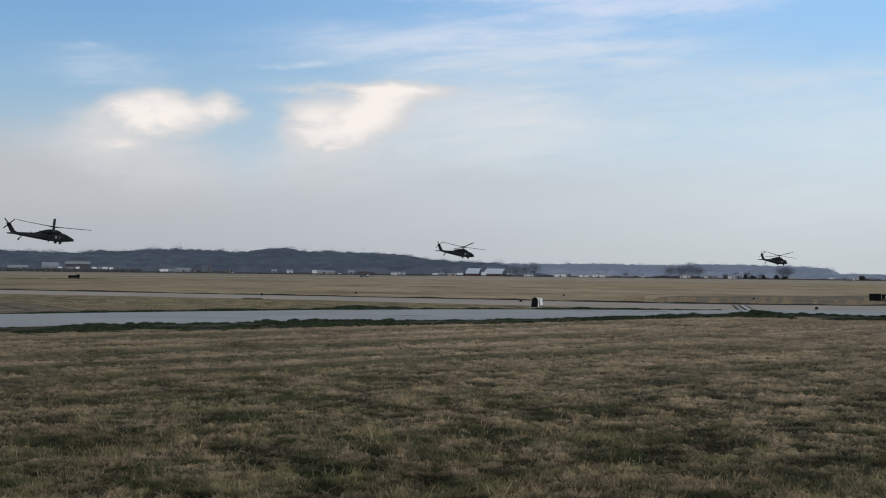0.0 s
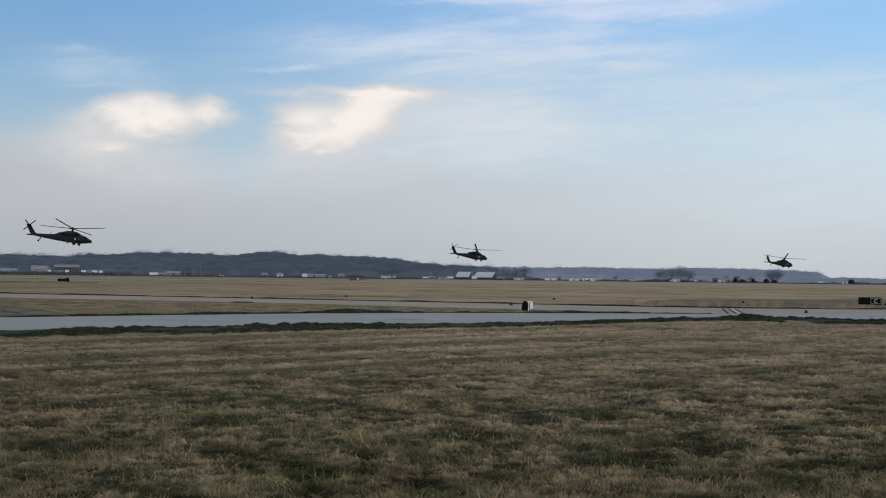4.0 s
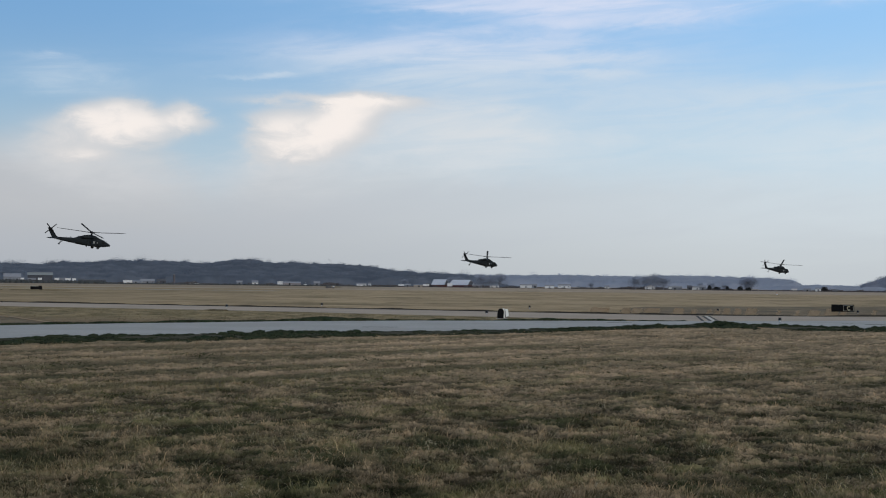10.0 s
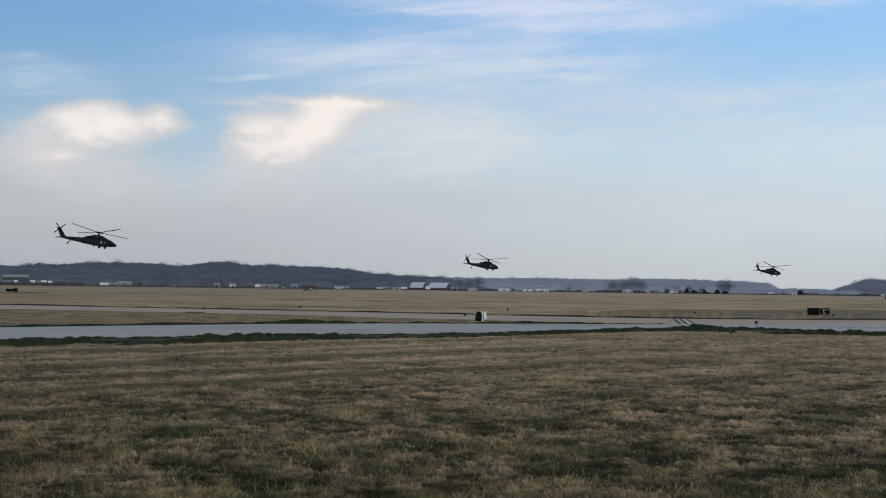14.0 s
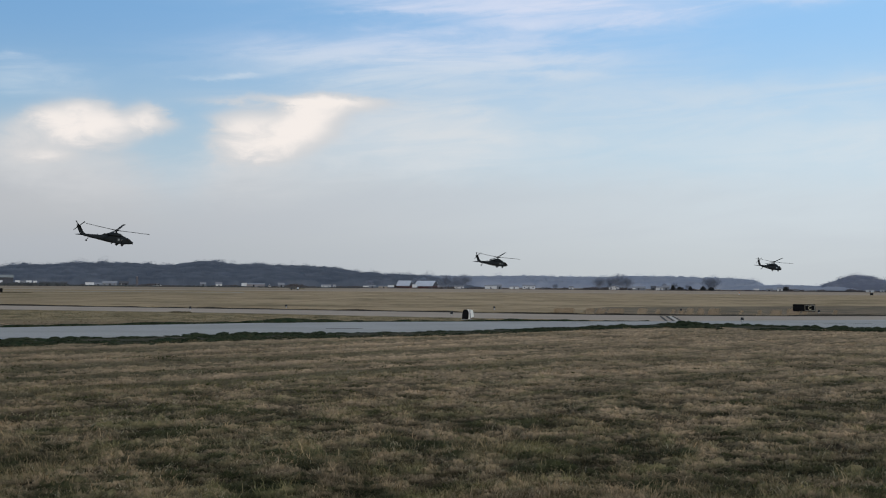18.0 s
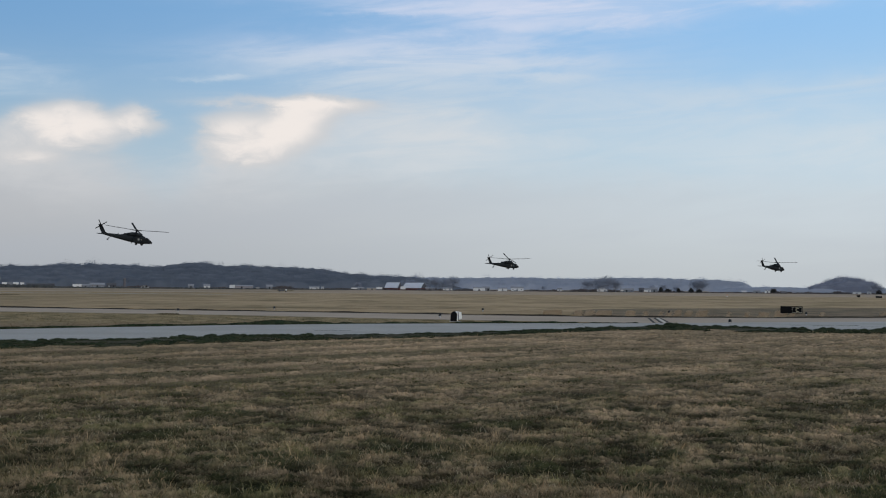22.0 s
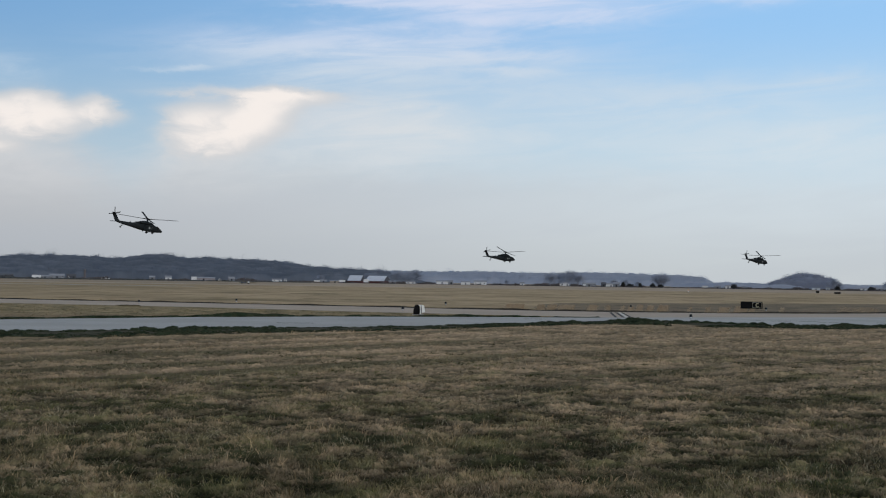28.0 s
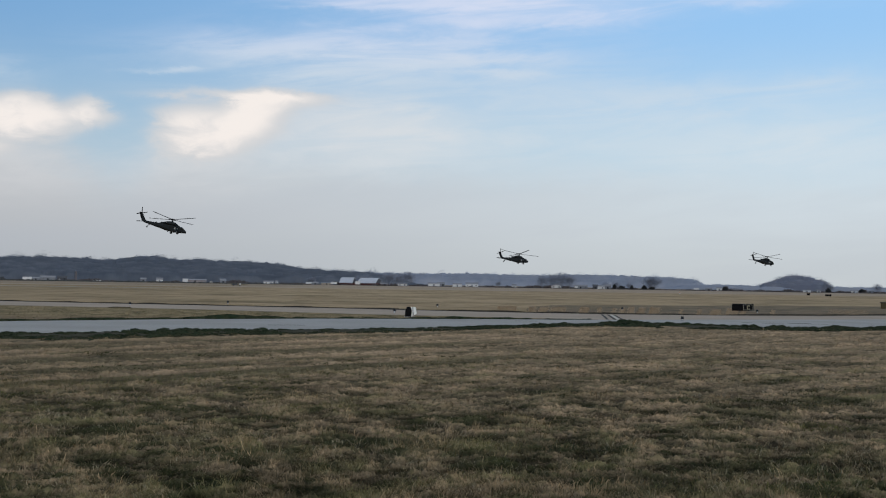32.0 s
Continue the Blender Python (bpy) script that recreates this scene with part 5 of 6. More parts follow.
def building(a, w, h, kind, tone):
    """A far building with its walls, roof, door and windows; it faces the airfield."""
    names = {"gable": "farm_shed", "long": "long_shed", "house": "farmhouse", "front": "gabled_shed", "trailer": "trailer", "car": "parked_car", "barn": "barn"}
    labels = {"gable": "%s metal-sided farm shed with a low gable roof", "long": "long low %s metal shed", "house": "small %s farmhouse with a pitched roof", "front": "%s shed with its gable end to the field",
              "trailer": "%s box trailer parked on the field edge", "car": "%s car parked on the field edge", "barn": "%s board barn with a pale metal gambrel roof"}
    b = new(names[kind])
    far = 1044 if kind in ("gable", "barn") else 1036
    b.matrix_basis = pose(far * math.sin(radians(a)), far * math.cos(radians(a)), 0, 0, 0, -a - (32 if kind == "barn" else 0))
    words = {"pink": "faded pinkish"}.get(tone, tone)
    tagged(b, labels[kind] % words, {"trailer": "trailer", "car": "car"}.get(kind, "building"), group="" if kind == "car" else "far farm buildings")
    wall, deep = TONES[tone], max(5.0, min(w * 0.6, 12))
    x0, x1 = -w / 2, w / 2
    if kind == "trailer":
        deep = 2.5
        part("body", boxed(x0, x1, 0, deep, 0.75, h, bevel=0.08), wall, b)
        for sx in (-0.32, 0.32):
            part("wheel", rod(bmesh.new(), (sx * w, -0.02, 0.45), (sx * w, 0.3, 0.45), 0.45, n=12), RUBBER, b)
            part("wheel", rod(bmesh.new(), (sx * w, deep - 0.3, 0.45), (sx * w, deep + 0.02, 0.45), 0.45, n=12), RUBBER, b)
        return
    if kind == "car":
        low = prism(bmesh.new(), [(x0, 0.45), (x1, 0.45), (x1, h * 0.55), (x0 + w * 0.05, h * 0.6)], 0, 1.8, "y")
        part("body", low, wall, b)
        part("cabin", prism(bmesh.new(), [(x0 + w * 0.2, h * 0.58), (x1 - w * 0.15, h * 0.55), (x1 - w * 0.28, h), (x0 + w * 0.34, h)], 0.12, 1.68, "y"), DARKPANE, b)
        part("car_roof", boxed(x0 + w * 0.33, x1 - w * 0.27, 0.1, 1.7, h - 0.12, h + 0.02), wall, b)
        for sx in (-0.3, 0.3):
            for y0 in (-0.02, 1.6):
                part("wheel", rod(bmesh.new(), (sx * w, y0, 0.35), (sx * w, y0 + 0.22, 0.35), 0.35, n=12), RUBBER, b)
        return
    eave = {"gable": 0.62, "long": 0.7, "house": 0.58, "front": 0.55, "barn": 0.30}[kind] * h
    part("wall", boxed(x0, x1, 0, deep, 0, eave), wall, b)
    over = 0.25
    if kind == "front":
        bm = prism(bmesh.new(), [(x0 - over, eave - 0.1), (0, h - 0.12), (x1 + over, eave - 0.1), (x1 + over, eave + 0.05), (0, h), (x0 - over, eave + 0.05)], -0.2, deep + 0.2, "y")
        part("gable", prism(bmesh.new(), [(x0, eave), (x1, eave), (0, h - 0.15)], 0.0, 0.3, "y"), wall, b)
    elif kind == "barn":
        pts = [(-over, eave), (deep * 0.22, eave + (h - eave) * 0.56), (deep / 2, h), (deep * 0.78, eave + (h - eave) * 0.56), (deep + over, eave)]
        bm = prism(bmesh.new(), pts, x0 - 0.3, x1 + 0.3, "x")
    else:
        bm = prism(bmesh.new(), [(-over, eave), (deep / 2, h), (deep + over, eave)], x0 - 0.2, x1 + 0.2, "x")
    if kind == "barn":
        for ex in (x0, x1):
            part("gable_end", prism(bmesh.new(), [(0.2, eave)] + [(p, q - 0.15) for p, q in pts[1:4]] + [(deep - 0.2, eave)], *sorted((ex * 0.97, ex * 1.0 + math.copysign(0.33, ex))), "x"), DARKSHED, b, "dark gable end")
        part("lean_to", prism(bmesh.new(), [(x0 + w * 0.3, 0), (x1 + w * 0.12, 0), (x1 + w * 0.12, eave * 0.7), (x0 + w * 0.3, eave * 0.95)], -2.4, -0.05, "y"), wall, b)
    part("roof", bm, DARKSHED if tone == "dark" else PALEROOF if kind == "barn" else GREYROOF, b)
    n = 1 if kind == "long" else min(3, max(1, int(w / 3.2)))
    for i in range(n):
        cx = x0 + w * (i + 0.5) / n
        if i == n // 2:
            part("door", boxed(cx - 0.6, cx + 0.6, -0.06, 0.1, 0, min(2.1, eave * 0.85)), GREYMETAL if tone == "white" else DARKPANE, b)
        else:
            win = part("window", boxed(cx - 0.5, cx + 0.5, -0.05, 0.1, eave * 0.42, eave * 0.78), WHITE, b)
            part("pane", boxed(cx - 0.42, cx + 0.42, -0.07, 0.0, eave * 0.46, eave * 0.74), DARKPANE, win)


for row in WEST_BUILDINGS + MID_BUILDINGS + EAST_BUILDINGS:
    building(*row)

hangar = new("long_hangar")
hangar.matrix_basis = pose(1090 * math.sin(radians(-19.36)), 1090 * math.cos(radians(-19.36)), 0, 0, 0, 19.36)
tagged(hangar, "long pale-roofed grey shed behind the parked trailers", "building")
part("wall", boxed(-10.2, 10.2, 0, 12, 0, 6.6), DARKSHED, hangar)
part("roof", prism(bmesh.new(), [(-0.5, 6.6), (6, 9.0), (12.5, 6.6)], -10.6, 10.6, "x"), material("lichened_roof", ((0.20, 0.218, 0.222), (0.17, 0.188, 0.195), (0.225, 0.238, 0.24)), 0.9, scale=0.3, fine=9, bump=0.05), hangar)
for k in range(3):
    part("door", boxed(-7.2 + 5.5 * k, -3.8 + 5.5 * k, -0.08, 0.1, 0, 4.2), DARKSHED, hangar)

silo = new("silo")
silo.matrix_basis = pose(1046 * math.sin(radians(-13.41)), 1046 * math.cos(radians(-13.41)), 0)
tagged(silo, "slim weathered reddish-brown grain silo", "silo")
part("shaft", rod(bmesh.new(), (0, 0, 0), (0, 0, 8.2), 1.05, 1.0, n=16), material("silo_blocks", ((0.125, 0.118, 0.13), (0.105, 0.1, 0.112), (0.15, 0.138, 0.148)), 0.9, scale=0.5, bump=0.1), silo)
part("cap", rod(bmesh.new(), (0, 0, 8.2), (0, 0, 8.7), 1.05, 0.4, 16), GREYMETAL, silo)


# ---------------------------------------------------------------- airfield signs and lights
def taxi_sign():
    s = new("taxiway_sign")
    s.matrix_basis = pose(46.85, 146.6, 0, 0, 0, -18) @ Matrix.Diagonal((0.71, 0.75, 0.95, 1))
    tagged(s, "black airfield guidance sign with a yellow-bordered letter panel", "sign")
    part("cabinet", boxed(-1.86, 1.86, -0.14, 0.14, 0.14, 1.06, bevel=0.03), SIGNBLACK, s)
    part("blank_panel", boxed(-1.80, 0.02, -0.165, -0.13, 0.2, 1.0), SIGNBLACK, s, "blank black panel")
    p = part("letter_panel", boxed(0.08, 1.80, -0.165, -0.13, 0.2, 1.0), SIGNBLACK, s, "black panel with a yellow border and letter")
    for x0, x1, z0, z1 in ((0.12, 1.76, 0.915, 0.95), (0.12, 1.76, 0.25, 0.285), (0.12, 0.155, 0.285, 0.915), (1.725, 1.76, 0.285, 0.915)):
        part("border", boxed(x0, x1, -0.172, -0.16, z0, z1), PALEBORDER, p)
    cu = bpy.data.curves.new("letter", "FONT")
    cu.body, cu.size, cu.extrude, cu.offset, cu.align_x = "C", 0.74, 0.004, 0.018, "CENTER"
    letter = new("letter", cu)
    letter.data.materials.append(YELLOW)
    letter.parent = p
    letter.matrix_basis = pose(0.94, -0.176, 0.345, 90, 0, 0)
    for x in (-1.5, -0.5, 0.5, 1.5):
        part("leg", rod(bmesh.new(), (x, 0, -0.05), (x, 0, 0.2), 0.04), STEEL, s)


taxi_sign()


def back_sign(x, y, turn, w, h, label, skin=SIGNBLACK):
    s = new("airfield_sign")
    s.matrix_basis = pose(x, y, 0, 0, 0, turn)
    tagged(s, label, "sign")
    part("cabinet", boxed(-w / 2, w / 2, -0.15, 0.15, 0.16, h, bevel=0.03), skin, s)
    part("face", boxed(-w / 2 + 0.08, w * 0.16, -0.18, -0.14, 0.3, h - 0.1), skin, s, "blank dark face panel")
    part("top_cap", boxed(-w / 2 - 0.1, w * 0.16, -0.2, 0.2, h, h + 0.12, bevel=0.02), MARKWHITE if skin is SIGNBLACK and w > 3 else ASPHALT, s, "cap strip along the top")
    part("end_panel", boxed(w * 0.22, w / 2 + 0.06, -0.25, 0.2, 0.1, h + 0.18, bevel=0.12), SIGNBLACK, s)
    for lx in (-0.38, -0.12, 0.12, 0.38):
        part("leg", rod(bmesh.new(), (lx * w, 0, -0.05), (lx * w, 0, 0.2), 0.05), STEEL, s)


back_sign(-119.8, 338, 19, 3.1, 0.98, "black airfield sign with a pale cap strip, standing in the turf")
back_sign(79.2, 175.8, -24, 3.4, 1.05, "weathered brown airfield guidance sign at the taxiway edge", COARSE)
back_sign(195.1, 518.1, -20, 1.3, 0.95, "small dark equipment cabinet far out in the turf")
back_sign(186.3, 473, -21, 2.3, 0.75, "low dark airfield sign far out in the turf")


def marker():
    """A black arched board with a white board leaning off its side."""
    s = new("marker_board")
    s.matrix_basis = pose(3.8, 104.2, 0.0, 0, 0, -2)
    tagged(s, "black round-topped marker box with a white slanted side on the verge", "marker")
    arch = [(-0.42, 0.02), (0.14, 0.02), (0.16, 0.55), (0.10, 0.80), (-0.02, 0.90), (-0.2, 0.90), (-0.32, 0.80), (-0.40, 0.5)]
    part("front", prism(bmesh.new(), arch, -0.28, 0.25, "y"), SIGNBLACK, s)
    side = bmesh.new()
    prism(side, [(0.10, 0.05), (0.60, 0.30), (0.52, 0.86), (0.03, 0.90), (0.13, 0.78), (0.18, 0.55)], -0.2, 0.22, "y")
    part("side", side, SIDEWHITE, s, "white painted side")
    part("band", prism(bmesh.new(), [(0.26, 0.16), (0.34, 0.20), (0.28, 0.86), (0.22, 0.865)], -0.215, -0.19, "y"), GREYMETAL, s)
    part("foot", boxed(-0.5, 0.5, -0.3, 0.3, -0.1, 0.06), CONCRETE, s)


marker()


def edge_light():
    s = new("edge_light")
    tagged(s, "short taxiway edge light with a dark lens on a thin stem", "edge light", group="taxiway edge lights")
    part("base", rod(bmesh.new(), (0, 0, -0.05), (0, 0, 0.05), 0.13, 0.11, 12), STEEL, s)
    part("stem", rod(bmesh.new(), (0, 0, 0.05), (0, 0, 0.16), 0.04, n=8), WHITE, s, "white painted stem")
    part("lens", rod(bmesh.new(), (0, 0, 0.16), (0, 0, 0.40), 0.15, 0.12, 12), BLUELENS, s)
    return s


light = edge_light()
LIGHT_SPOTS = [(27.5, 102.8), (-26.0, 134.1), (2.8, 118.0), (8.9, 149.7), (-17.2, 150.6), (46.8, 140.9), (31.1, 144)]
for k, (x, y) in enumerate(LIGHT_SPOTS):
    if k == 0:
        light.matrix_basis = pose(x, y, 0.03)
    else:
        copy_thing(light, pose(x, y, 0.0))


def field_marker(x, y):
    s = new("field_marker")
    s.matrix_basis = pose(x, y, 0)
    tagged(s, "small orange and white marker post far out in the turf", "marker")
    part("base", rod(bmesh.new(), (0, 0, -0.05), (0, 0, 0.08), 0.35, 0.3, 12), STEEL, s)
    part("post", rod(bmesh.new(), (0, 0, 0.08), (0, 0, 0.55), 0.2, 0.18, 10), WHITE, s)
    part("top", rod(bmesh.new(), (0, 0, 0.55), (0, 0, 1.0), 0.2, 0.14, 10), material("marker_orange", ((0.55, 0.22, 0.07), (0.48, 0.19, 0.06), (0.6, 0.27, 0.1)), 0.6, scale=2, bump=0.02), s, "orange painted top")


def ground_cart(x, y):
    s = new("ground_cart")
    s.matrix_basis = pose(x, y, 0, 0, 0, 6)
    tagged(s, "low dark equipment cart with a white box, standing in the turf", "cart")
    part("deck", boxed(-2.2, 2.4, -0.8, 0.8, 0.35, 0.6, bevel=0.03), DARKSHED, s)
    part("cover", prism(bmesh.new(), [(-2.1, 0.6), (0.6, 0.6), (0.4, 1.05), (-0.4, 0.9), (-1.9, 1.1)], -0.7, 0.7, "y"), DARKSHED, s)
    part("box", boxed(1.4, 2.2, -0.6, 0.6, 0.6, 1.3, bevel=0.03), WHITE, s, "white equipment box")
    for wx in (-1.5, 1.6):
        for wy in (-0.8, 0.65):
            part("wheel", rod(bmesh.new(), (wx, wy, 0.3), (wx, wy + 0.15, 0.3), 0.3, n=12), RUBBER, s)


field_marker(128.5, 484.9)
ground_cart(-64.9, 603.5)


# ---------------------------------------------------------------- helicopters
def make_helicopter():
    """A twin-engined utility helicopter, nose along +x, its rotor hub at the origin."""
    lift = -3.95
    h = new("helicopter")
    tagged(h, "dark olive twin-engined transport helicopter flying low over the airfield", "helicopter", group="three helicopters in the air")

    def ring(x, zb, zt, hw, power=2.8, n=24, y=0.0):
        return oval(x, zb + lift, zt + lift, hw, power, n, y)
    body = loft(bmesh.new(), [ring(4.78, 1.12, 1.28, 0.18, 2.2), ring(4.55, 0.96, 1.48, 0.5, 2.3), ring(4.1, 0.82, 1.68, 0.78, 2.5), ring(3.5, 0.74, 1.94, 0.98), ring(2.9, 0.70, 2.26, 1.10), ring(2.3, 0.68, 2.42, 1.17, 3.2),
                              ring(1.2, 0.68, 2.5, 1.2, 3.6), ring(0, 0.71, 2.52, 1.2, 3.8), ring(-1.2, 0.79, 2.52, 1.2, 3.8), ring(-2.2, 0.91, 2.52, 1.1, 3.4), ring(-3.2, 1.05, 2.52, 0.9), ring(-4.4, 1.23, 2.5, 0.68), ring(-5.6, 1.41, 2.48, 0.52),
                              ring(-7.2, 1.65, 2.47, 0.4), ring(-8.4, 1.85, 2.47, 0.3), ring(-9.3, 2.02, 2.46, 0.17), ring(-9.6, 2.14, 2.44, 0.08)])
    part("fuselage", body, OLIVE, h, smooth=True)
    dog = loft(bmesh.new(), [ring(2.2, 2.34, 2.5, 0.35), ring(1.6, 2.34, 2.86, 0.55), ring(0.9, 2.34, 3.24, 0.64), ring(-0.3, 2.34, 3.42, 0.64), ring(-1.3, 2.34, 3.36, 0.6), ring(-2.4, 2.34, 3.08, 0.52), ring(-3.5, 2.32, 2.74, 0.36), ring(-4.4, 2.3, 2.48, 0.15)])
    part("engine_cowling", dog, OLIVE, h, smooth=True)
    for side in (-1, 1):
        eng = loft(bmesh.new(), [ring(0.75, 2.57, 2.93, 0.2, 2, 16, side * 0.82), ring(0.5, 2.47, 3.05, 0.3, 2, 16, side * 0.82), ring(-1.2, 2.45, 3.07, 0.32, 2, 16, side * 0.84), ring(-2.1, 2.51, 3.01, 0.26, 2, 16, side * 0.9), ring(-2.5, 2.55, 2.95, 0.22, 2, 16, side * 1.0)])
        nacelle = part("engine", eng, OLIVE, h, smooth=True)
        part("exhaust", rod(bmesh.new(), (-2.45, side * 0.98, 2.75 + lift), (-2.85, side * 1.12, 2.77 + lift), 0.2, 0.22, 14), ROTOR, nacelle)
        # cockpit and cabin glazing, a little proud of the skin
        wind = bmesh.new()
        pts = [(4.02, side * 0.12, 1.70), (4.02, side * 0.62, 1.62), (3.0, side * 0.98, 2.08), (2.75, side * 0.85, 2.33), (2.95, side * 0.12, 2.3)]
        top_v = [wind.verts.new((x, y, z + lift + 0.03)) for x, y, z in pts]
        low_v = [wind.verts.new((x - 0.02, y * 0.94, z + lift - 0.10)) for x, y, z in pts]
        wind.faces.new(top_v), wind.faces.new(low_v[::-1])
        for i in range(5):
            wind.faces.new((top_v[i - 1], top_v[i], low_v[i], low_v[i - 1]))
        bmesh.ops.recalc_face_normals(wind, faces=wind.faces)
        part("windscreen", wind, COCKPIT, h)
        ys = sorted((side * 1.13, side * 1.225))
        part("cockpit_window", prism(bmesh.new(), [(2.95, 1.5 + lift), (2.2, 1.45 + lift), (2.2, 2.16 + lift), (2.6, 2.14 + lift)], *sorted((side * 1.02, side * 1.19)), "y"), COCKPIT, h)
        # two right-hand panes are painted pale for the sky behind them
        part("gunner_window", boxed(0.92, 1.18, *ys, 1.35 + lift, 1.8 + lift, bevel=0.02), SKY_PANE if side == -1 else COCKPIT, h, "side window, the right-hand pane coloured as sky seen through it")
        door = part("cabin_door", boxed(-1.5, 0.75, *sorted((side * 1.16, side * 1.235)), 0.86 + lift, 2.3 + lift, bevel=0.02), OLIVE, h)
        for wx in (-1.15, -0.1):
            part("door_window", boxed(wx, wx + 0.46, *sorted((side * 1.2, side * 1.25)), 1.42 + lift, 1.95 + lift, bevel=0.02), SKY_PANE if (side, wx) == (-1, -0.1) else COCKPIT, door)
        # main gear
        gear = bmesh.new()
        rod(gear, (0.95, side * 1.0, 0.95 + lift), (1.05, side * 1.38, 0.5 + lift), 0.09, 0.07)
        rod(gear, (2.1, side * 0.95, 0.75 + lift), (1.1, side * 1.36, 0.5 + lift), 0.07, 0.06)
        rod(gear, (1.05, side * 1.3, 1.7 + lift), (1.05, side * 1.38, 0.5 + lift), 0.07, 0.06)
        part("landing_gear", gear, OLIVE, h)
        wheel = part("wheel", rod(bmesh.new(), (1.05, side * 1.3, 0.48 + lift), (1.05, side * 1.56, 0.48 + lift), 0.31, n=20), RUBBER, h)
        part("rim", rod(bmesh.new(), (1.05, side * 1.29, 0.48 + lift), (1.05, side * 1.57, 0.48 + lift), 0.16, n=14), OLIVE, wheel)
    tail = bmesh.new()
    loft(tail, [[(x, y, z + lift) for x, y, z in ring_pts] for ring_pts in (
        [(-8.0, -0.17, 2.3), (-8.0, 0.17, 2.3), (-9.65, 0.1, 2.3), (-9.65, -0.1, 2.3)],
        [(-8.75, -0.15, 2.75), (-8.75, 0.15, 2.75), (-9.95, 0.07, 2.75), (-9.95, -0.07, 2.75)],
        [(-9.6, -0.13, 4.0), (-9.6, 0.13, 4.0), (-10.6, 0.05, 4.0), (-10.6, -0.05, 4.0)],
        [(-9.85, -0.12, 4.5), (-9.85, 0.12, 4.5), (-10.75, 0.05, 4.5), (-10.75, -0.05, 4.5)])])
    part("tail_fin", tail, OLIVE, h)
    stab = prism(bmesh.new(), [(-9.1, -2.15), (-9.1, 2.15), (-10.0, 2.05), (-10.25, 0.5), (-10.25, -0.5), (-10.0, -2.05)], -0.05, 0.05)
    bmesh.ops.transform(stab, matrix=Matrix.Translation((-9.3, 0, 2.2 + lift)) @ Matrix.Rotation(radians(-8), 4, "Y") @ Matrix.Translation((9.3, 0, 0)), verts=stab.verts)
    part("stabilator", stab, OLIVE, h)
    tg = bmesh.new()
    rod(tg, (-7.35, 0, 1.75 + lift), (-7.85, 0, 0.95 + lift), 0.08, 0.06)
    rod(tg, (-7.0, 0, 1.65 + lift), (-7.85, 0, 0.95 + lift), 0.05, 0.05)
    part("tail_gear", tg, OLIVE, h)
    part("tail_wheel", rod(bmesh.new(), (-7.88, -0.09, 0.88 + lift), (-7.88, 0.09, 0.88 + lift), 0.2, n=16), RUBBER, h)
    part("rotor_mast", rod(bmesh.new(), (0, 0, 3.1 + lift), (0, 0, 3.92 + lift), 0.26, 0.18, 14), ROTOR, h)
    probe = rod(bmesh.new(), (3.4, -0.45, 1.95 + lift), (3.75, -0.45, 2.2 + lift), 0.03)
    part("probe", probe, STEEL, h)
    part("nose_sensor", rod(bmesh.new(), (4.55, 0, 0.98 + lift), (4.75, 0, 0.9 + lift), 0.14, 0.1, 12), ROTOR, h, "dark sensor bulge under the nose")
    part("wire_cutter", prism(bmesh.new(), [(2.3, 2.42 + lift), (2.75, 2.3 + lift), (2.42, 2.7 + lift)], -0.02, 0.02, "y"), ROTOR, h)
    part("blade_antenna", prism(bmesh.new(), [(-4.9, 2.38 + lift), (-5.25, 2.38 + lift), (-5.2, 2.72 + lift), (-5.05, 2.72 + lift)], -0.02, 0.02, "y"), ROTOR, h)
    part("belly_antenna", prism(bmesh.new(), [(-0.9, 0.76 + lift), (-1.3, 0.78 + lift), (-1.2, 0.5 + lift), (-1.05, 0.5 + lift)], -0.02, 0.02, "y"), ROTOR, h)
    part("tail_gearbox", rod(bmesh.new(), (-10.1, -0.3, 0.28), (-10.4, 0.12, 0.34), 0.2, 0.16, 12), OLIVE, h)
    part("tail_lamp", rod(bmesh.new(), (-10.8, 0, 4.35 + lift), (-10.92, 0, 4.35 + lift), 0.06, 0.04, 8), STEEL, h)
    for side in (-1, 1):
        part("air_inlet", rod(bmesh.new(), (0.8, side * 0.82, 2.75 + lift), (0.72, side * 0.82, 2.75 + lift), 0.17, 0.2, 14), ROTOR, h, "dark round engine inlet")
        part("step", boxed(2.2, 2.7, *sorted((side * 1.1, side * 1.3)), 0.72 + lift, 0.78 + lift), ROTOR, h)
    # turning parts
    hub = bmesh.new()
    rod(hub, (0, 0, -0.1), (0, 0, 0.16), 0.42, 0.36, 16)
    rod(hub, (0, 0, 0.16), (0, 0, 0.3), 0.22, 0.18, 12)
    rotor = part("main_rotor", hub, ROTOR, h)
    blade = bmesh.new()
    rise = math.tan(radians(3.2))
    sec = [(0.3, 0.10, 0.10, 0.0), (1.0, 0.12, 0.11, 0.0), (1.5, 0.29, 0.10, 0.0), (4.0, 0.29, 0.10, 0.0), (7.5, 0.29, 0.08, 0.0), (8.18, 0.22, 0.05, -0.16)]
    loft(blade, [[(x, dy - w, x * rise), (x, dy - w * 0.2, x * rise + th / 2), (x, dy + w * 0.6, x * rise + th / 2), (x, dy + w, x * rise), (x, dy + w * 0.6, x * rise - th / 2), (x, dy - w * 0.2, x * rise - th / 2)] for x, w, th, dy in sec])
    first = part("blade", blade, ROTOR, rotor)
    cuff = part("blade_cuff", rod(bmesh.new(), (0.3, 0, 0.02), (1.25, 0, 0.07), 0.13, 0.1, 10), ROTOR, rotor)
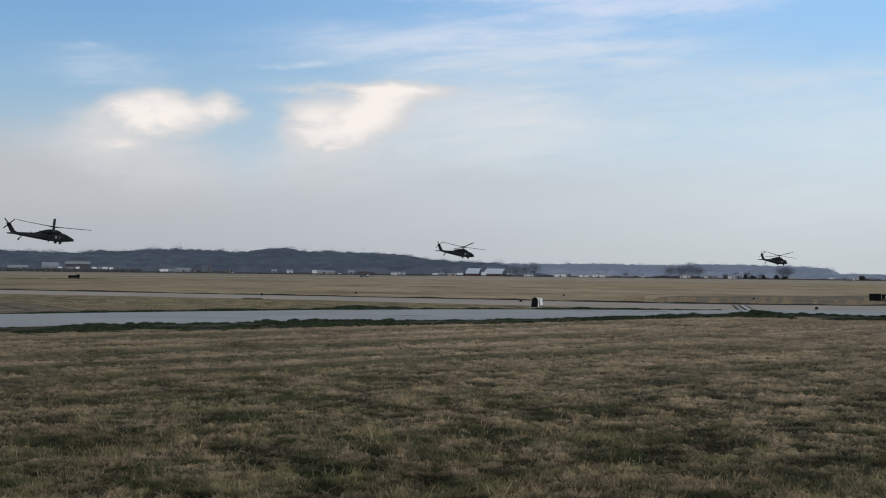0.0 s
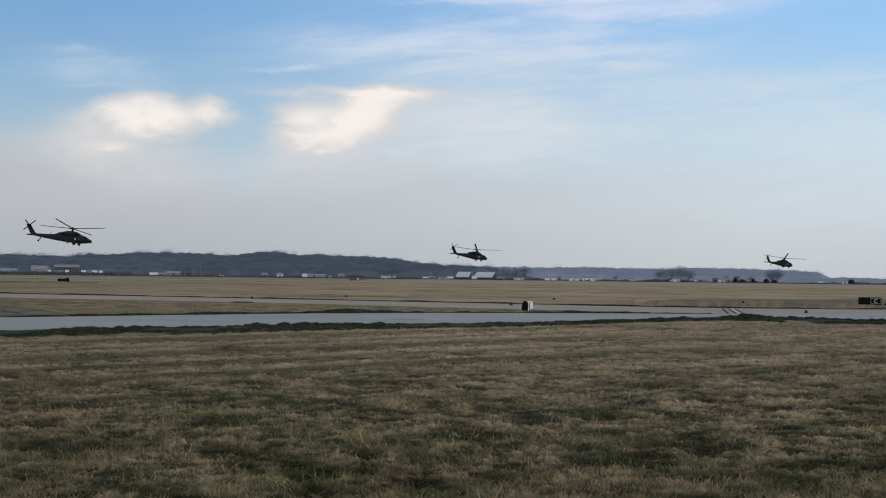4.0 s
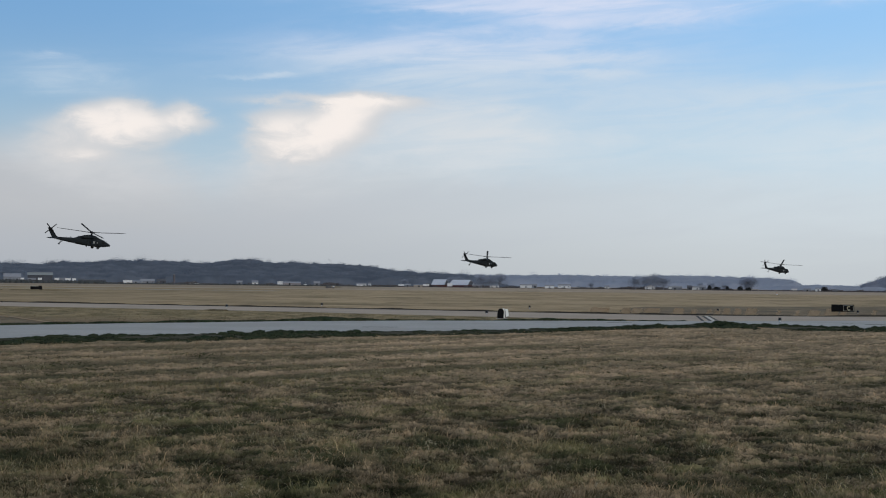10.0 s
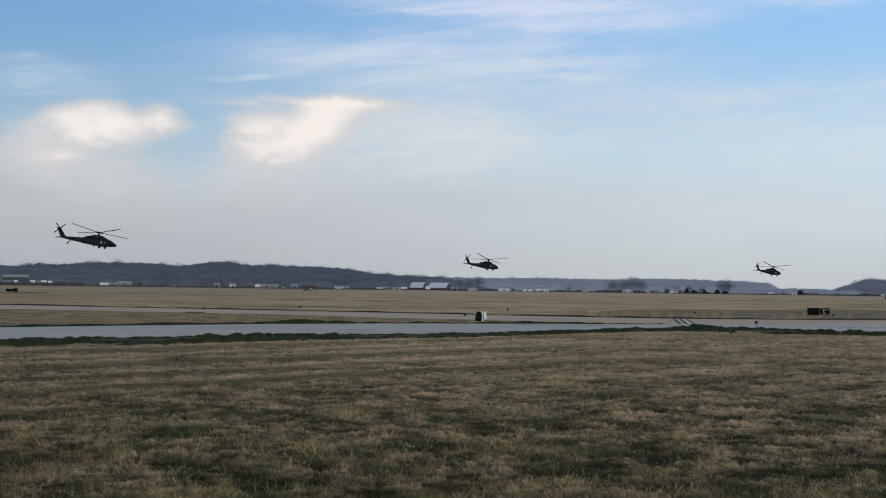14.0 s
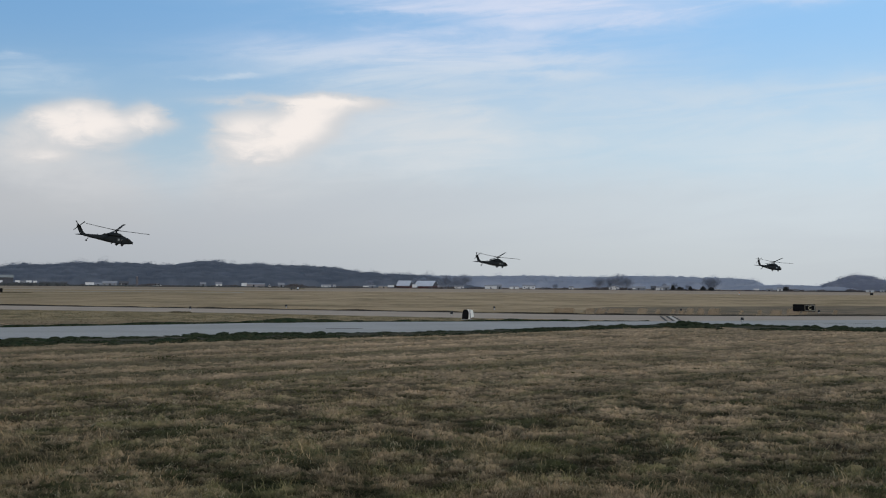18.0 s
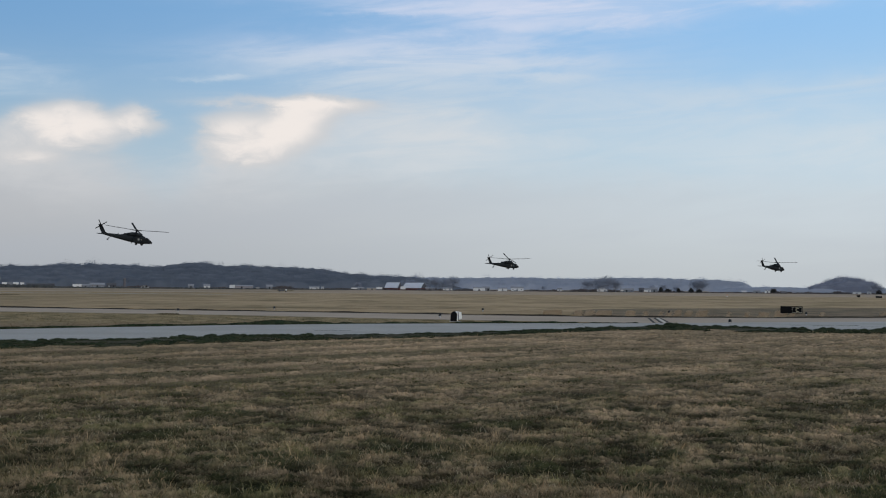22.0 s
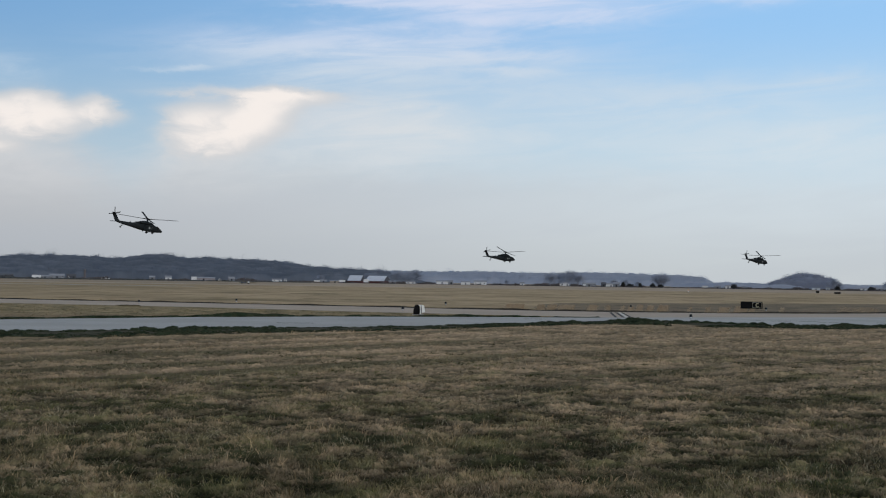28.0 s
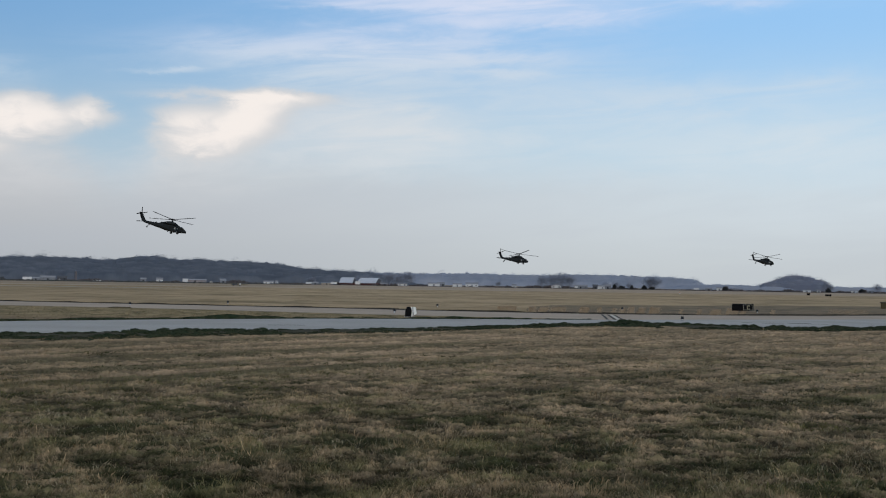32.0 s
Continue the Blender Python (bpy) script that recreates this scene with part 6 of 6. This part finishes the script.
    for i in range(1, 4):
        ob = new("blade_cuff", cuff.data)
        ob.parent, ob.matrix_basis = rotor, pose(0, 0, 0, 0, 0, 90 * i)
    for i in range(1, 4):
        ob = new("blade", first.data)
        ob.parent, ob.matrix_basis = rotor, pose(0, 0, 0, 0, 0, 90 * i)
    thub = bmesh.new()
    rod(thub, (0, 0, -0.16), (0, 0, 0.1), 0.2, 0.15, 12)
    tail_rotor = part("tail_rotor", thub, ROTOR, h)
    tblade = bmesh.new()
    loft(tblade, [[(x, -w, 0), (x, 0, th), (x, w, 0), (x, 0, -th)] for x, w, th in ((0.15, 0.06, 0.04), (0.4, 0.12, 0.03), (1.6, 0.12, 0.015), (1.68, 0.08, 0.01))])
    tfirst = part("tail_blade", tblade, ROTOR, tail_rotor)
    for i in range(1, 4):
        ob = new("tail_blade", tfirst.data)
        ob.parent, ob.matrix_basis = tail_rotor, pose(0, 0, 0, 0, 0, 90 * i)
    return h


lead = make_helicopter()
second = copy_thing(lead, pose(0, 0, 0))
third = copy_thing(lead, pose(0, 0, 0))

# seconds, place of the rotor hub, nose-down angle, heading
LEAD_ROWS = [
    (0, -99.07, 266.07, 12.21, 0.85, 41.9),
    (1, -97.56, 266.50, 12.30, 0.87, 42.3),
    (2, -96.19, 267.15, 12.49, 0.90, 42.7),
    (3, -94.81, 268.08, 12.61, 0.95, 43.0),
    (4, -93.44, 269.24, 12.75, 1.01, 43.1),
    (5, -92.23, 270.58, 13.03, 1.08, 43.3),
    (6, -91.03, 272.11, 13.23, 1.17, 43.4),
    (7, -89.82, 273.84, 13.43, 1.27, 43.4),
    (8, -88.64, 275.73, 13.67, 1.38, 43.4),
    (9, -87.48, 277.77, 13.91, 1.50, 43.3),
    (10, -86.35, 279.92, 14.09, 1.63, 43.2),
    (11, -85.21, 282.19, 14.32, 1.77, 43.1),
    (12, -84.09, 284.55, 14.54, 1.92, 43.0),
    (13, -82.95, 286.99, 14.79, 2.08, 42.9),
    (14, -81.80, 289.50, 15.02, 2.24, 42.8),
    (15, -80.63, 292.05, 15.23, 2.41, 42.7),
    (16, -79.38, 294.64, 15.45, 2.59, 42.6),
    (17, -78.06, 297.26, 15.72, 2.77, 42.5),
    (18, -76.73, 299.86, 16.01, 2.96, 42.5),
    (19, -75.37, 302.44, 16.28, 3.15, 42.4),
    (20, -73.98, 304.98, 16.50, 3.35, 42.4),
    (21, -72.51, 307.46, 16.70, 3.55, 42.4),
    (22, -71.00, 309.87, 16.96, 3.75, 42.5),
    (23, -69.42, 312.19, 17.21, 3.95, 42.6),
    (24, -67.78, 314.40, 17.40, 4.15, 42.7),
    (25, -66.03, 316.49, 17.61, 4.36, 42.9),
    (26, -64.28, 318.43, 17.82, 4.56, 43.1),
    (27, -62.46, 320.20, 18.03, 4.76, 43.4),
    (28, -60.58, 321.80, 18.25, 4.97, 43.8),
    (29, -58.61, 323.20, 18.44, 5.16, 44.2),
    (30, -56.51, 324.39, 18.58, 5.36, 44.6),
    (31, -54.43, 325.34, 18.75, 5.55, 45.1),
    (32, -52.39, 326.01, 18.97, 5.74, 45.7),
]
SECOND_ROWS = [
    (0, -9.92, 402.68, 11.52, 2.00, 38.2),
    (1, -7.98, 400.81, 11.54, 2.03, 38.9),
    (2, -6.11, 399.50, 11.59, 2.04, 39.5),
    (3, -4.20, 398.72, 11.70, 2.02, 40.0),
    (4, -2.16, 398.42, 11.80, 1.99, 40.4),
    (5, -0.26, 398.57, 11.87, 1.93, 40.7),
    (6, 1.57, 399.15, 12.01, 1.85, 41.0),
    (7, 3.51, 400.10, 12.06, 1.76, 41.2),
    (8, 5.44, 401.41, 12.17, 1.66, 41.3),
    (9, 7.55, 403.04, 12.18, 1.54, 41.3),
    (10, 9.59, 404.94, 12.29, 1.41, 41.3),
    (11, 11.52, 407.10, 12.43, 1.28, 41.2),
    (12, 13.51, 409.48, 12.52, 1.14, 41.1),
    (13, 15.63, 412.02, 12.65, 1.00, 41.0),
    (14, 17.82, 414.72, 12.67, 0.86, 40.8),
    (15, 19.95, 417.53, 12.71, 0.71, 40.6),
    (16, 22.06, 420.41, 12.82, 0.58, 40.4),
    (17, 24.29, 423.34, 12.99, 0.44, 40.2),
    (18, 26.52, 426.28, 13.13, 0.31, 39.9),
    (19, 28.74, 429.19, 13.21, 0.19, 39.6),
    (20, 31.00, 432.05, 13.30, 0.09, 39.4),
    (21, 33.30, 434.81, 13.37, -0.01, 39.1),
    (22, 35.59, 437.45, 13.46, -0.09, 38.8),
    (23, 37.88, 439.92, 13.64, -0.15, 38.5),
    (24, 40.07, 442.22, 13.76, -0.19, 38.3),
    (25, 42.44, 444.26, 13.86, -0.21, 38.0),
    (26, 44.84, 446.05, 13.93, -0.21, 37.8),
    (27, 46.98, 447.56, 14.11, -0.18, 37.6),
    (28, 49.06, 448.75, 14.16, -0.13, 37.5),
    (29, 51.25, 449.56, 14.24, -0.05, 37.4),
    (30, 53.46, 449.97, 14.31, 0.07, 37.3),
    (31, 55.55, 449.96, 14.36, 0.22, 37.2),
    (32, 57.44, 449.51, 14.45, 0.40, 37.2),
]
THIRD_ROWS = [
    (0, 110.51, 466.80, 10.87, 0.50, 37.3),
    (1, 112.25, 468.08, 11.08, 0.55, 37.3),
    (2, 114.02, 469.32, 11.22, 0.60, 37.3),
    (3, 115.82, 470.53, 11.31, 0.65, 37.3),
    (4, 117.75, 471.67, 11.43, 0.70, 37.3),
    (5, 119.51, 472.83, 11.49, 0.74, 37.3),
    (6, 121.21, 473.97, 11.60, 0.79, 37.3),
    (7, 123.02, 475.06, 11.72, 0.84, 37.2),
    (8, 124.84, 476.11, 11.77, 0.88, 37.2),
    (9, 126.63, 477.14, 11.94, 0.93, 37.2),
    (10, 128.42, 478.14, 12.15, 0.97, 37.1),
    (11, 130.21, 479.11, 12.25, 1.02, 37.1),
    (12, 132.02, 480.05, 12.40, 1.06, 37.0),
    (13, 133.81, 480.95, 12.62, 1.10, 37.0),
    (14, 135.60, 481.83, 12.84, 1.14, 37.0),
    (15, 137.28, 482.70, 13.04, 1.18, 36.9),
    (16, 139.12, 483.49, 13.13, 1.22, 36.9),
    (17, 140.98, 484.25, 13.32, 1.25, 36.8),
    (18, 142.78, 484.99, 13.52, 1.29, 36.7),
    (19, 144.60, 485.70, 13.72, 1.32, 36.7),
    (20, 146.36, 486.38, 13.95, 1.35, 36.6),
    (21, 148.14, 487.03, 14.04, 1.38, 36.6),
    (22, 149.94, 487.63, 14.17, 1.41, 36.6),
    (23, 151.73, 488.21, 14.42, 1.43, 36.5),
    (24, 153.43, 488.78, 14.63, 1.46, 36.5),
    (25, 155.16, 489.30, 14.83, 1.48, 36.5),
    (26, 156.94, 489.77, 14.95, 1.50, 36.4),
    (27, 158.74, 490.20, 15.22, 1.51, 36.4),
    (28, 160.42, 490.64, 15.42, 1.53, 36.4),
    (29, 162.12, 491.03, 15.67, 1.54, 36.4),
    (30, 163.87, 491.37, 15.85, 1.55, 36.4),
    (31, 165.58, 491.68, 16.00, 1.56, 36.4),
    (32, 167.45, 491.91, 16.12, 1.56, 36.4),
]
# seconds, and how far the blades have slipped behind eighteen quarter turns a second, in degrees
LEAD_SLIP = [(0, 0), (1, 15), (2, 31), (3, 45), (6, 90), (7, 106), (8, 121), (9, 140), (10, 161), (11, 174), (12, 188), (13, 204), (14, 216), (17, 265), (18, 282), (19, 297), (20, 319), (21, 337), (22, 350), (23, 360), (24, 371), (25, 383), (28, 438), (29, 450), (30, 462), (31, 477), (32, 497)]
SECOND_SLIP = [(0, 25), (1, 39), (2, 55), (3, 70), (6, 115), (7, 127), (8, 147), (9, 164), (10, 180), (11, 195), (12, 210), (13, 224), (14, 240), (17, 273), (18, 289), (19, 301), (23, 357), (24, 364), (25, 373), (29, 441), (30, 450), (31, 462), (32, 476)]
THIRD_SLIP = [(0, 38), (3, 83), (9, 176), (10, 187), (17, 279), (23, 366), (29, 450), (32, 492)]
ROLL = 4.0
LEAN_NEAR = 12.5      # how far the rotor discs lean, towards the watcher and along their flight


def motions():
    for craft, rows, slips, lean in ((lead, LEAD_ROWS, LEAD_SLIP, 7.6), (second, SECOND_ROWS, SECOND_SLIP, 4.8), (third, THIRD_ROWS, THIRD_SLIP, 4.2)):
        walk(craft, [(t, pose(x, y, z, ROLL, pitch, heading)) for t, x, y, z, pitch, heading in rows])
        parts = {o.name.split(".")[0]: o for o in craft.children}
        path = np.array(rows)
        ts, ss = [a for a, b in slips], [b for a, b in slips]
        spin, tail = [], []
        for i in range(32 * FPS + 1):
            t = i / FPS
            x, y, pitch, heading = (float(np.interp(t, path[:, 0], path[:, k])) for k in (1, 2, 4, 5))
            bearing = math.atan2(x, y)
            near, ahead = Vector((-math.sin(bearing), -math.cos(bearing), 0)), Vector((math.cos(bearing), -math.sin(bearing), 0))
            axis = Vector((0, 0, 1)) + near * math.tan(radians(LEAN_NEAR)) + ahead * math.tan(radians(lean))
            disc = Vector((0, 0, 1)).rotation_difference(axis).to_matrix().to_4x4()
            turn = 90.0 - math.degrees(bearing) - float(np.interp(t, ts, ss)) + 1620.0 * t
            spin.append((t, pose(0, 0, 0, ROLL, pitch, heading).inverted() @ disc @ pose(0, 0, 0, 0, 0, turn)))
            phase = 45.0 - 28.0 * min(1.0, max(0.0, (t - 20) / 8))
            tail.append((t, pose(-10.25, -0.42, 0.30, 108, 0, 0) @ pose(0, 0, 0, 0, 0, phase + 27.0 * i)))
        walk(parts["main_rotor"], spin)
        walk(parts["tail_rotor"], tail)


motions()
